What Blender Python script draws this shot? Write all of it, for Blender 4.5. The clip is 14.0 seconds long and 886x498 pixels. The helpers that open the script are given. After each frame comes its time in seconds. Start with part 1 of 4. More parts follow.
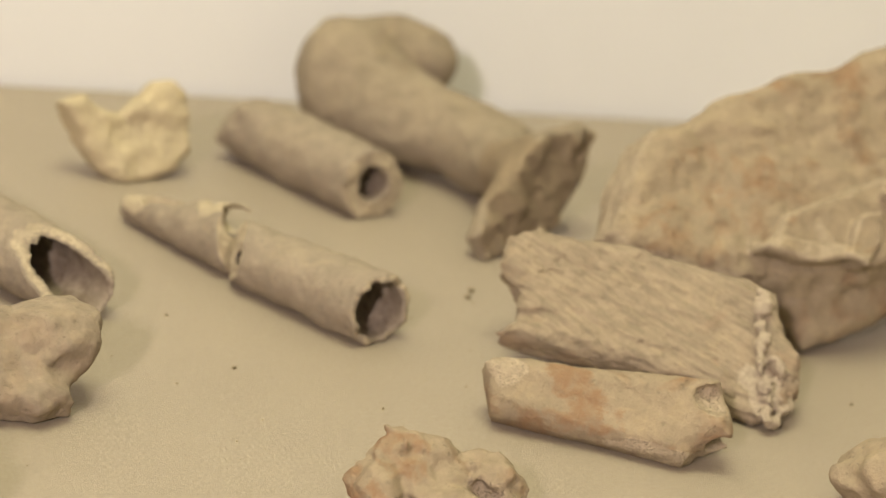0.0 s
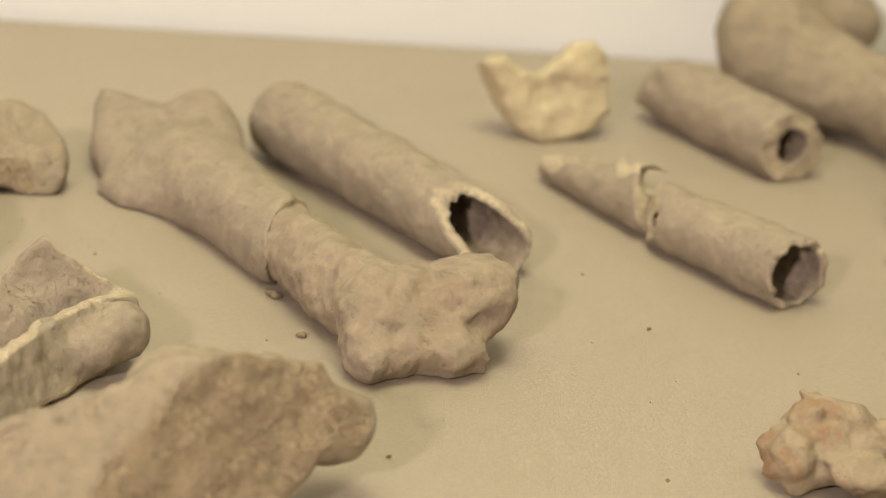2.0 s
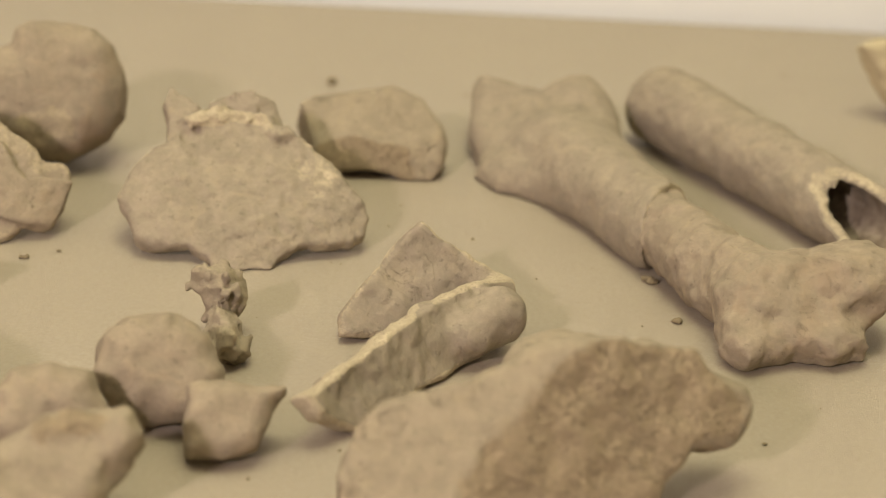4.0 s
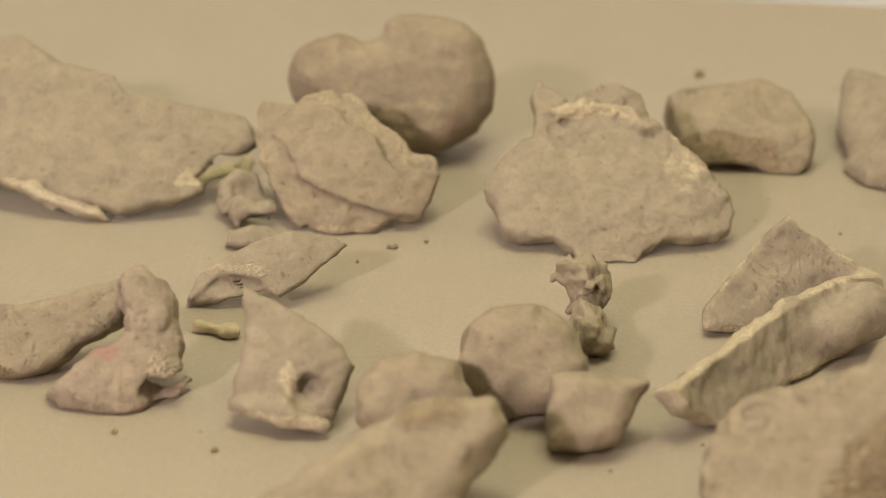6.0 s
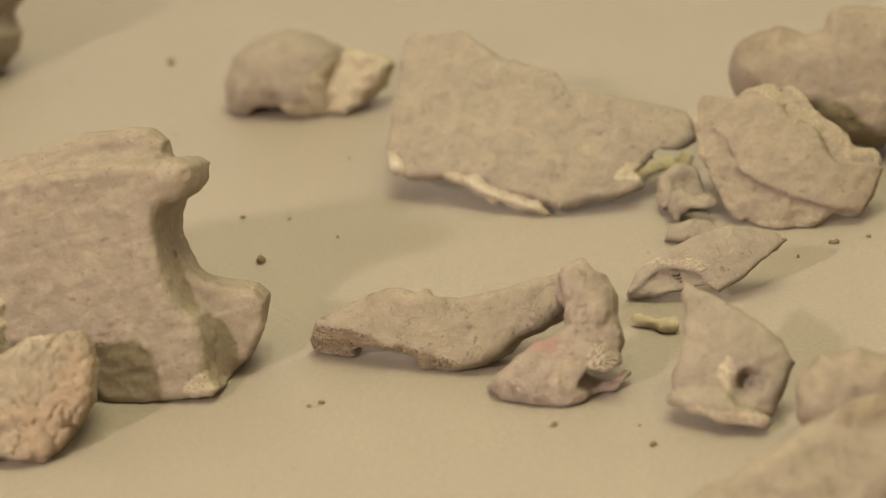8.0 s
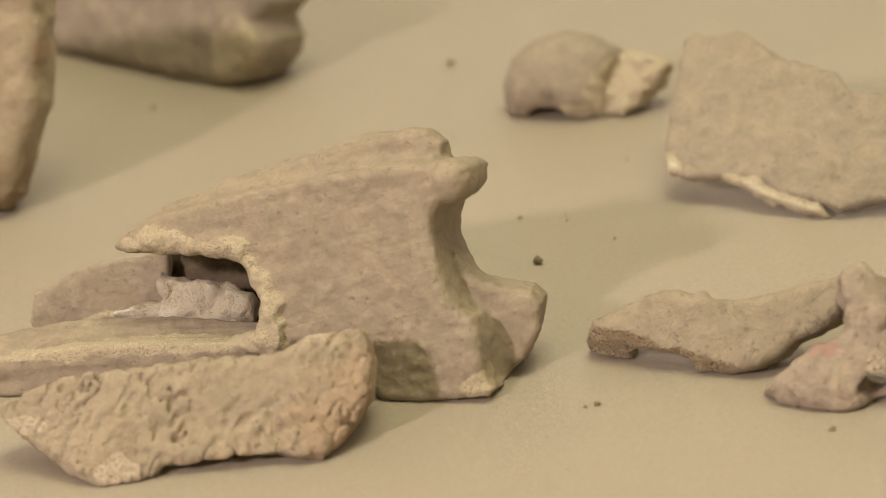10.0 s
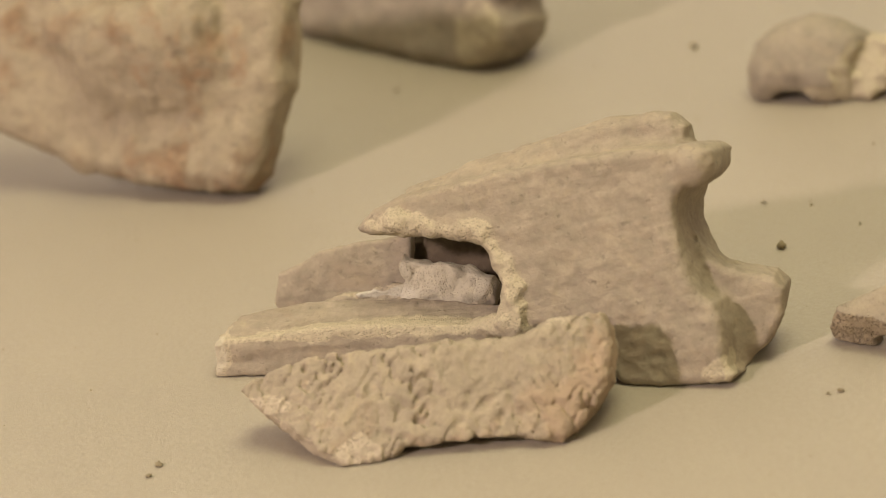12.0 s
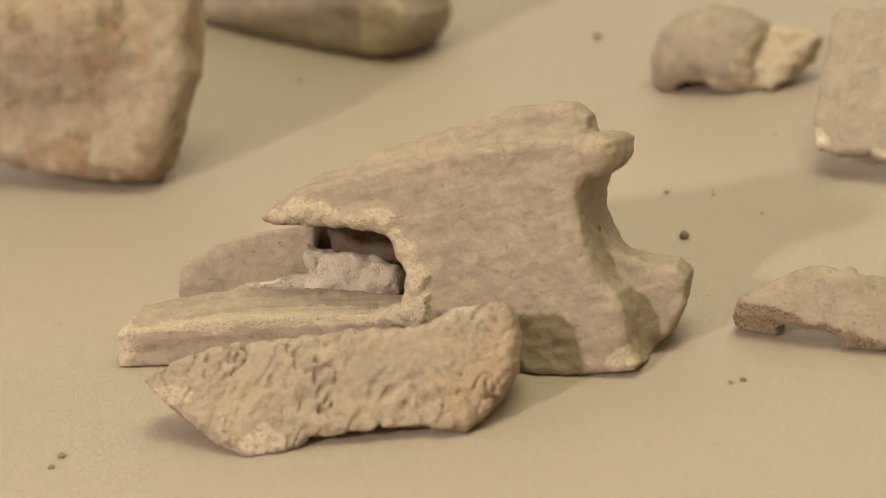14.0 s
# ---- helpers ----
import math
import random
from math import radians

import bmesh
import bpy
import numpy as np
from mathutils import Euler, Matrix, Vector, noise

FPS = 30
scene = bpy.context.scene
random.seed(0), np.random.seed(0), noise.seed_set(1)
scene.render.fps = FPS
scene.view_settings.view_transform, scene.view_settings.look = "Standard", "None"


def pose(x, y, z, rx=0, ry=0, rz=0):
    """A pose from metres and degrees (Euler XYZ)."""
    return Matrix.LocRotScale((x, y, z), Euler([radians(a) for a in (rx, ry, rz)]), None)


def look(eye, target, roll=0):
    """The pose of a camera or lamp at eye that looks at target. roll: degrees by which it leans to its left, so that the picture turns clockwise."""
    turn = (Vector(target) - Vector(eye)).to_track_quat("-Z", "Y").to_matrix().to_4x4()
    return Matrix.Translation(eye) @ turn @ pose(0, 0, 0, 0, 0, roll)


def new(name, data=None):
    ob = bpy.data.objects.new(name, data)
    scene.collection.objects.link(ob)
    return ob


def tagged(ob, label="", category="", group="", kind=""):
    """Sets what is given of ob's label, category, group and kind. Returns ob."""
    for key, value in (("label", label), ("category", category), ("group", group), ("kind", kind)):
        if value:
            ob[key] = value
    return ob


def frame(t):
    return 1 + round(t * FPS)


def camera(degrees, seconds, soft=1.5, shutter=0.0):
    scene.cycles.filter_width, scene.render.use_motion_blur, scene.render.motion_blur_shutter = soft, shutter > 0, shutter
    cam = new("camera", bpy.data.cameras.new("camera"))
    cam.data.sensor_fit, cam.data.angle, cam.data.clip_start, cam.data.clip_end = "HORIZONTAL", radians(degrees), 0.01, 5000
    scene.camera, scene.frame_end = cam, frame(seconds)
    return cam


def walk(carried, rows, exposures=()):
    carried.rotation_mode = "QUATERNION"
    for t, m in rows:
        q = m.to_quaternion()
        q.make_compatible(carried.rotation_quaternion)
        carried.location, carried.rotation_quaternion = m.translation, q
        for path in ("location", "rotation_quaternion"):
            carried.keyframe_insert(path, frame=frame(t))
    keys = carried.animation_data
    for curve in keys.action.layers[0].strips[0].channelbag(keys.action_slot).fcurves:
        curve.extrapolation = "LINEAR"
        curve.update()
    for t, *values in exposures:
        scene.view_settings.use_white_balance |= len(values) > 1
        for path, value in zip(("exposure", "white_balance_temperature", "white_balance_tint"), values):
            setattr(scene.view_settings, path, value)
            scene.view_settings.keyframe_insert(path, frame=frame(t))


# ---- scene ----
# ---- camera: a pan from one standpoint, long lens ----
cam = camera(20.0, 14.0, soft=1.0)
PATH = [
    (0.0, pose(0, 0, 0.50, 70.650, -8.420, -26.056)),
    (0.5, pose(0, 0, 0.50, 70.473, -8.183, -23.988)),
    (1.0, pose(0, 0, 0.50, 69.856, -7.971, -21.528)),
    (1.5, pose(0, 0, 0.50, 69.153, -7.193, -19.245)),
    (2.0, pose(0, 0, 0.50, 68.587, -6.067, -16.744)),
    (2.5, pose(0, 0, 0.50, 68.265, -5.371, -14.755)),
    (2.7, pose(0, 0, 0.50, 68.152, -5.139, -14.028)),
    (4.8, pose(0, 0, 0.50, 67.540, -1.741, -5.279)),
    (5.0, pose(0, 0, 0.50, 67.539, -1.455, -4.463)),
    (5.5, pose(0, 0, 0.50, 67.474, -0.961, -2.528)),
    (6.0, pose(0, 0, 0.50, 67.205, -0.470, -0.780)),
    (6.5, pose(0, 0, 0.50, 66.885, -0.140, 0.780)),
    (7.0, pose(0, 0, 0.50, 66.673, 0.925, 2.741)),
    (7.5, pose(0, 0, 0.50, 66.804, 2.246, 5.384)),
    (8.0, pose(0, 0, 0.50, 67.298, 3.253, 8.505)),
    (8.2, pose(0, 0, 0.50, 67.534, 3.546, 9.389)),
    (10.3, pose(0, 0, 0.50, 67.755, 5.547, 15.236)),
    (10.5, pose(0, 0, 0.50, 67.761, 5.734, 15.745)),
    (11.0, pose(0, 0, 0.50, 67.858, 6.166, 17.124)),
    (11.5, pose(0, 0, 0.50, 68.007, 6.517, 18.528)),
    (12.0, pose(0, 0, 0.50, 67.955, 6.976, 19.804)),
    (12.5, pose(0, 0, 0.50, 67.702, 7.131, 19.959)),
    (13.0, pose(0, 0, 0.50, 67.241, 6.906, 19.163)),
    (13.5, pose(0, 0, 0.50, 66.928, 6.531, 18.259)),
    (14.0, pose(0, 0, 0.50, 67.486, 6.164, 17.757)),
]
walk(cam, PATH, ((0.0, -0.08), (2.5, -0.08), (5.0, -0.27), (8.0, -0.27), (10.5, -0.21), (14.0, -0.21)))
cam.data.dof.use_dof = True
cam.data.dof.focus_distance = 1.205
cam.data.dof.aperture_fstop = 6.0

# ---- light: a warm lamp to the side, and an unseen overhead lamp for ambient ----
world = bpy.data.worlds.new("world")
world.use_nodes = True
world.node_tree.nodes["Background"].inputs[0].default_value = (0.97, 1.0, 0.84, 1)
world.node_tree.nodes["Background"].inputs[1].default_value = 0.3
scene.world = world


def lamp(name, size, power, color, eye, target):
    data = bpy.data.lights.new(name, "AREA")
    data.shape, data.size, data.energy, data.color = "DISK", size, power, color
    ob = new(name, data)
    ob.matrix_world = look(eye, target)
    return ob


lamp("side_lamp", 0.22, 102, (0.97, 0.835, 0.86), (-1.6, -1.35, 1.55), (0.0, 1.25, 0.0))
# No ceiling fixture in view; this lamp is added for the room's ambient light.
lamp("ceiling_fill", 1.6, 72, (0.985, 0.985, 0.69), (0.15, 0.95, 2.8), (0.15, 0.95, 0.0))


# ---- materials ----
def nodes_of(name):
    m = bpy.data.materials.new(name)
    m.use_nodes = True
    nt = m.node_tree
    return m, nt, nt.nodes["Principled BSDF"]


def add(nt, kind, **values):
    n = nt.nodes.new(kind)
    for key, value in values.items():
        n.inputs[key].default_value = value
    return n


def noise_node(nt, coord, scale, detail=5.0, rough=0.6, distortion=0.0):
    n = add(nt, "ShaderNodeTexNoise", Scale=scale, Detail=detail, Roughness=rough, Distortion=distortion)
    nt.links.new(coord, n.inputs["Vector"])
    return n.outputs["Fac"]


def band(nt, value, lo, hi, a=0.0, b=1.0):
    n = nt.nodes.new("ShaderNodeMapRange")
    n.inputs["From Min"].default_value, n.inputs["From Max"].default_value = lo, hi
    n.inputs["To Min"].default_value, n.inputs["To Max"].default_value = a, b
    nt.links.new(value, n.inputs["Value"])
    return n.outputs["Result"]


def mix(nt, fac, a, b, blend="MIX"):
    n = nt.nodes.new("ShaderNodeMix")
    n.data_type, n.blend_type = "RGBA", blend
    for socket, value in ((n.inputs["Factor"], fac), (n.inputs[6], a), (n.inputs[7], b)):
        if isinstance(value, (tuple, float, int)):
            socket.default_value = (*value, 1) if isinstance(value, tuple) else value
        else:
            nt.links.new(value, socket)
    return n.outputs[2]


def calc(nt, op, a, b):
    n = nt.nodes.new("ShaderNodeMath")
    n.operation = op
    for socket, value in ((n.inputs[0], a), (n.inputs[1], b)):
        if isinstance(value, (float, int)):
            socket.default_value = value
        else:
            nt.links.new(value, socket)
    return n.outputs[0]


def bump(nt, bsdf, height, strength, distance):
    n = add(nt, "ShaderNodeBump", Strength=strength, Distance=distance)
    nt.links.new(height, n.inputs["Height"])
    nt.links.new(n.outputs[0], bsdf.inputs["Normal"])


def bone(name, skin, stain, raw, stain_lo=0.55, pores=0.6, relief=0.55, grain=1.0, streak=None, streak_mix=0.6):
    """Old bone: a dusty skin with stains, and a paler porous inside where the attribute 'raw' says so; far below 0 it
    turns dark brown.
    """
    m, nt, bsdf = nodes_of(name)
    coord = nt.nodes.new("ShaderNodeTexCoord").outputs["Object"]
    broad = noise_node(nt, coord, 22, 4, 0.6, 0.6)
    mid = noise_node(nt, coord, 90, 6, 0.65, 0.4)
    fine = noise_node(nt, coord, 420, 4, 0.7)
    dark = tuple(c * 0.86 for c in skin)
    pale = tuple(min(1, c * 1.13) for c in skin)
    c = mix(nt, band(nt, mid, 0.35, 0.68), dark, pale)
    c = mix(nt, band(nt, fine, 0.38, 0.62, 0.35, 0), c, tuple(v * 0.76 for v in skin))
    c = mix(nt, band(nt, noise_node(nt, coord, 55, 5, 0.7, 1.0), 0.52, 0.66, 0, 0.5), c, (skin[0] * 1.18, skin[1] * 1.16, skin[2] * 1.08))
    fibre = None
    if streak is not None:
        mp = add(nt, "ShaderNodeMapping")
        mp.vector_type = "TEXTURE"
        mp.inputs["Rotation"].default_value = streak
        mp.inputs["Scale"].default_value = (12.0, 1.0, 1.0)
        nt.links.new(coord, mp.inputs["Vector"])
        fibre = noise_node(nt, mp.outputs[0], 330, 5, 0.65, 0.3)
        c = mix(nt, band(nt, fibre, 0.36, 0.54, streak_mix, 0), c, tuple(v * 0.55 for v in skin))
    c = mix(nt, band(nt, broad, stain_lo, stain_lo + 0.12, 0, 0.7), c, stain)
    spots = band(nt, noise_node(nt, coord, 260, 3, 0.6), 0.62, 0.71, 0, 0.5)
    c = mix(nt, spots, c, tuple(v * 0.50 for v in skin))
    crack = noise_node(nt, coord, 38, 8, 0.7, 1.6)
    crack = band(nt, calc(nt, "ABSOLUTE", calc(nt, "SUBTRACT", crack, 0.5), 0.0), 0.0, 0.006, 1, 0)
    crack = calc(nt, "MULTIPLY", crack, band(nt, broad, 0.5, 0.6))
    c = mix(nt, calc(nt, "MULTIPLY", crack, 0.6), c, tuple(v * 0.45 for v in skin))
    inner = mix(nt, band(nt, mid, 0.35, 0.7), tuple(v * 0.78 for v in raw), raw)
    inner = mix(nt, band(nt, fine, 0.36, 0.60, 0.6, 0), inner, tuple(v * 0.62 for v in raw))
    cells = add(nt, "ShaderNodeTexVoronoi", Scale=820.0)
    nt.links.new(coord, cells.inputs["Vector"])
    hole = band(nt, cells.outputs["Distance"], 0.15, 0.45, 1, 0)
    hole = calc(nt, "MULTIPLY", hole, band(nt, mid, 0.38, 0.54))
    inner = mix(nt, calc(nt, "MULTIPLY", hole, pores), inner, tuple(v * 0.42 for v in raw))
    at = nt.nodes.new("ShaderNodeAttribute")
    at.attribute_name = "raw"
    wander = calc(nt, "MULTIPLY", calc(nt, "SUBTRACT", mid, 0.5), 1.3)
    edge = band(nt, calc(nt, "ADD", at.outputs["Fac"], wander), 0.35, 0.65)
    rust = band(nt, calc(nt, "ADD", calc(nt, "MULTIPLY", at.outputs["Fac"], -1.0), calc(nt, "MULTIPLY", wander, 1.95)), 0.45, 1.05, 0, 0.8)
    inner = mix(nt, band(nt, at.outputs["Fac"], 1.1, 1.4, 0, 0.7), inner, (0.56, 0.50, 0.38))
    c = mix(nt, edge, c, inner)
    c = mix(nt, rust, c, stain)
    # Dark brown of hollows: the inside's own brown with shade put into it.
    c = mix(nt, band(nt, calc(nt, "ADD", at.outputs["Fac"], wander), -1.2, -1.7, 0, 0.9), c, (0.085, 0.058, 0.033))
    nt.links.new(c, bsdf.inputs["Base Color"])
    bsdf.inputs["Roughness"].default_value = 0.82
    bsdf.inputs["Specular IOR Level"].default_value = 0.25
    h = calc(nt, "ADD", calc(nt, "MULTIPLY", mid, 0.5), calc(nt, "MULTIPLY", fine, 0.5 * grain))
    h = calc(nt, "SUBTRACT", h, calc(nt, "MULTIPLY", calc(nt, "MULTIPLY", hole, edge), 1.4))
    h = calc(nt, "SUBTRACT", h, calc(nt, "ADD", calc(nt, "MULTIPLY", spots, 0.4), calc(nt, "MULTIPLY", crack, 0.5)))
    if fibre is not None:
        h = calc(nt, "ADD", h, calc(nt, "MULTIPLY", fibre, 1.8 * streak_mix))
    bump(nt, bsdf, h, relief, 0.0022)
    return m


TAUPE = bone("taupe_bone", (0.252, 0.198, 0.134), (0.228, 0.165, 0.107), (0.396, 0.314, 0.200))
STRIATED = bone("striated_bone", (0.268, 0.212, 0.144), (0.228, 0.165, 0.107), (0.435, 0.352, 0.228), 0.57, 0.4, 0.5, 1.0, (0.0, -0.25, 0.1), 0.16)
GREY = bone("grey_bone", (0.258, 0.208, 0.145), (0.237, 0.188, 0.136), (0.480, 0.390, 0.255), 0.6)
CREAM = bone("cream_bone", (0.416, 0.342, 0.212), (0.336, 0.254, 0.149), (0.442, 0.366, 0.243), 0.55)
RUSTY = bone("rust_stained_bone", (0.278, 0.216, 0.138), (0.215, 0.120, 0.060), (0.442, 0.351, 0.236), 0.53, 0.4, 0.7, 1.4)
BROWNRAW = bone("brown_broken_bone", (0.272, 0.218, 0.146), (0.228, 0.165, 0.107), (0.326, 0.246, 0.150), 0.58, 0.5, 0.8, 1.3)
GRAINED = bone("grained_bone", (0.292, 0.228, 0.150), (0.266, 0.182, 0.113), (0.452, 0.365, 0.256), 0.56, 0.4, 0.6, 1.2, (0.0, 0.12, radians(-62)))
FURROWED = bone("furrowed_bone", (0.292, 0.230, 0.152), (0.295, 0.202, 0.124), (0.471, 0.375, 0.256), 0.54, 0.5, 0.6, 1.2, (0.0, radians(-66), 0.0), 0.22)
PINKISH = bone("pinkish_bone", (0.282, 0.220, 0.156), (0.264, 0.148, 0.117), (0.396, 0.314, 0.214), 0.58, 0.4, 0.8, 1.2)


def earth_material():
    m, nt, bsdf = nodes_of("dry_earth")
    coord = nt.nodes.new("ShaderNodeTexCoord").outputs["Object"]
    c = mix(nt, noise_node(nt, coord, 900, 3), (0.12, 0.09, 0.05), (0.22, 0.17, 0.09))
    nt.links.new(c, bsdf.inputs["Base Color"])
    bsdf.inputs["Roughness"].default_value = 0.9
    return m


EARTH = earth_material()


def cloth_material():
    m, nt, bsdf = nodes_of("table_cloth")
    coord = nt.nodes.new("ShaderNodeTexCoord").outputs["Object"]
    mid = noise_node(nt, coord, 9, 5, 0.6)
    fine = noise_node(nt, coord, 420, 6, 0.8)
    c = mix(nt, band(nt, mid, 0.3, 0.7), (0.322, 0.264, 0.189), (0.350, 0.288, 0.206))
    c = mix(nt, band(nt, fine, 0.35, 0.62, 0, 0.8), c, (0.255, 0.207, 0.146))
    dust = calc(nt, "MULTIPLY", band(nt, noise_node(nt, coord, 650, 2, 0.5), 0.62, 0.70, 0, 0.5), band(nt, noise_node(nt, coord, 14, 3, 0.6), 0.45, 0.62))
    c = mix(nt, dust, c, (0.46, 0.40, 0.31))
    nt.links.new(c, bsdf.inputs["Base Color"])
    bsdf.inputs["Roughness"].default_value = 0.5
    bsdf.inputs["Specular IOR Level"].default_value = 0.6
    waves = []
    for turn in (0.0, 1.5708):
        mp = add(nt, "ShaderNodeMapping")
        mp.inputs["Rotation"].default_value = (0, 0, turn + 0.3)
        nt.links.new(coord, mp.inputs["Vector"])
        w = add(nt, "ShaderNodeTexWave", Scale=560.0, Distortion=4.0, Detail=3.0)
        nt.links.new(mp.outputs[0], w.inputs["Vector"])
        waves.append(w.outputs["Fac"])
    h = calc(nt, "ADD", calc(nt, "MULTIPLY", calc(nt, "MULTIPLY", waves[0], waves[1]), 0.15), calc(nt, "MULTIPLY", fine, 1.2))
    bump(nt, bsdf, h, 0.5, 0.0015)
    return m


def plaster_material(name, color):
    m, nt, bsdf = nodes_of(name)
    coord = nt.nodes.new("ShaderNodeTexCoord").outputs["Object"]
    mid = noise_node(nt, coord, 3, 6, 0.6)
    c = mix(nt, band(nt, mid, 0.3, 0.7), tuple(v * 0.95 for v in color), color)
    nt.links.new(c, bsdf.inputs["Base Color"])
    bsdf.inputs["Roughness"].default_value = 0.7
    bump(nt, bsdf, noise_node(nt, coord, 120, 4, 0.6), 0.1, 0.002)
    return m


CLOTH = cloth_material()
PLASTER = plaster_material("white_wall_paint", (0.655, 0.65, 0.61))
# Walls out of view, paler than the back wall to bounce fill light.
ROOM = plaster_material("pale_bounce_paint", (0.86, 0.83, 0.75))
CEILING = plaster_material("ceiling_paint", (0.80, 0.78, 0.72))
# Floor out of view, brightened for the same bounce.
FLOOR = plaster_material("floor_tile", (0.72, 0.68, 0.58))


# ---- solids: distance fields, turned into meshes ----
def arr(v):
    return np.array(v, dtype=np.float32)


LATTICE = np.random.RandomState(7).rand(32, 32, 32).astype(np.float32)


def value_noise(p, scale, seed=0):
    q = p * scale + arr((seed * 7.31, seed * 3.77, seed * 5.13)) + 100
    i = np.floor(q).astype(np.int32)
    f = q - i
    f = f * f * (3 - 2 * f)
    out = 0
    for dx in (0, 1):
        for dy in (0, 1):
            for dz in (0, 1):
                w = (f[:, 0] if dx else 1 - f[:, 0]) * (f[:, 1] if dy else 1 - f[:, 1]) * (f[:, 2] if dz else 1 - f[:, 2])
                out = out + w * LATTICE[(i[:, 0] + dx) % 32, (i[:, 1] + dy) % 32, (i[:, 2] + dz) % 32]
    return out - 0.5


def fbm(p, scale, seed=0, octaves=3):
    out, amp = 0, 1.0
    for k in range(octaves):
        out = out + amp * value_noise(p, scale * 2 ** k, seed + k)
        amp *= 0.5
    return out


class Solid:
    """A distance field that gives (distance, raw), with its bounds."""

    def __init__(self, f, lo, hi):
        self.f, self.lo, self.hi = f, arr(lo), arr(hi)


def cone(a, b, ra, rb, squash=1.0, axis=(0, 0, 1)):
    """A round-ended cone from a to b; squash flattens it along an axis."""
    a, b, ax = arr(a), arr(b), arr(axis) / np.linalg.norm(axis)
    ab = b - a
    k = 1 / squash - 1

    def f(p):
        t = np.clip(((p - a) @ ab) / (ab @ ab), 0, 1)
        d = p - a - t[:, None] * ab
        d = d + (d @ ax)[:, None] * ax * k
        return np.sqrt((d * d).sum(1)) - (ra + t * (rb - ra)), np.zeros(len(p), np.float32)

    r = max(ra, rb)
    return Solid(f, np.minimum(a, b) - r, np.maximum(a, b) + r)


def turned(rx, ry, rz):
    return np.array(Euler([radians(v) for v in (rx, ry, rz)]).to_matrix(), dtype=np.float32)


def ball(c, radii, rx=0, ry=0, rz=0):
    c, r, m = arr(c), arr(radii), turned(rx, ry, rz)

    def f(p):
        q = (p - c) @ m
        k0 = np.sqrt(((q / r) ** 2).sum(1))
        k1 = np.sqrt(((q / (r * r)) ** 2).sum(1)) + 1e-9
        return k0 * (k0 - 1) / k1, np.zeros(len(p), np.float32)

    e = np.abs(m) @ r
    return Solid(f, c - e, c + e)


def block(c, half, rx=0, ry=0, rz=0, rounding=0.004):
    c, h, m = arr(c), arr(half), turned(rx, ry, rz)

    def f(p):
        q = np.abs((p - c) @ m) - (h - rounding)
        return np.sqrt((np.maximum(q, 0) ** 2).sum(1)) + np.minimum(q.max(1), 0) - rounding, np.zeros(len(p), np.float32)

    e = np.abs(m) @ h
    return Solid(f, c - e, c + e)


def slab(origin, u, v, outline, thick, dome=0.0, rounding=0.003, curl=0.0, edge=0.0):
    """A broken plate: an outline in millimetres in the plane of u and v, with a thickness and a bulge towards the front."""
    o, u, v = arr(origin), arr(u), arr(v)
    n = np.cross(v, u)
    pts = arr(outline) / 1000
    mid, span = (pts.min(0) + pts.max(0)) / 2, (pts.max(0) - pts.min(0)).max() / 2

    def f(p):
        q = np.stack([(p - o) @ u, (p - o) @ v], 1)
        best, inside = np.full(len(p), 9e9, np.float32), np.zeros(len(p), bool)
        for k in range(len(pts)):
            a, b = pts[k], pts[k - 1]
            e, w = b - a, q - a
            t = np.clip((w @ e) / (e @ e), 0, 1)
            d = w - t[:, None] * e
            best = np.minimum(best, (d * d).sum(1))
            c1, c2 = q[:, 1] >= a[1], q[:, 1] < b[1]
            c3 = e[0] * w[:, 1] > e[1] * w[:, 0]
            inside ^= (c1 & c2 & c3) | (~c1 & ~c2 & ~c3)
        d2 = np.sqrt(best) * np.where(inside, -1, 1)
        r = (q - mid) / span
        h = (p - o) @ n - dome * (1 - (r * r).sum(1)) + curl * r[:, 0] * r[:, 1]
        dz = np.abs(h) - thick / 2
        a, b = d2 + rounding, dz + rounding
        out = np.sqrt(np.maximum(a, 0) ** 2 + np.maximum(b, 0) ** 2) + np.minimum(np.maximum(a, b), 0) - rounding
        return out, edge * np.clip(1 + (d2 + 0.001) / 0.002, 0, 1)

    corners = np.array([o + a * u + b * v + c * n for a in (pts[:, 0].min(), pts[:, 0].max()) for b in (pts[:, 1].min(), pts[:, 1].max())
                        for c in (-thick - abs(dome) - abs(curl), thick + abs(dome) + abs(curl))])
    return Solid(f, corners.min(0), corners.max(0))


def join(k, *solids):
    def f(p):
        d, m = solids[0].f(p)
        for s in solids[1:]:
            e, w = s.f(p)
            h = np.clip(0.5 + 0.5 * (d - e) / k, 0, 1)
            d = d + (e - d) * h - k * h * (1 - h)
            m = m + (w - m) * h
        return d, m

    return Solid(f, np.min([s.lo for s in solids], 0), np.max([s.hi for s in solids], 0))


def carve(solid, tool, raw=1.0, k=0.002, jag=0.0, scale=120, seed=0):
    """Takes tool away from solid; the new surface takes the value raw: 1 is raw bone, -2 the dark of a hollow."""
    def f(p):
        d, m = solid.f(p)
        e = -tool.f(p)[0]
        if jag:
            e = e + jag * fbm(p, scale, seed, 3)
        h = np.clip(0.5 + 0.5 * (e - d) / k, 0, 1)
        return d + (e - d) * h + k * h * (1 - h), m + (raw - m) * h

    return Solid(f, solid.lo, solid.hi)


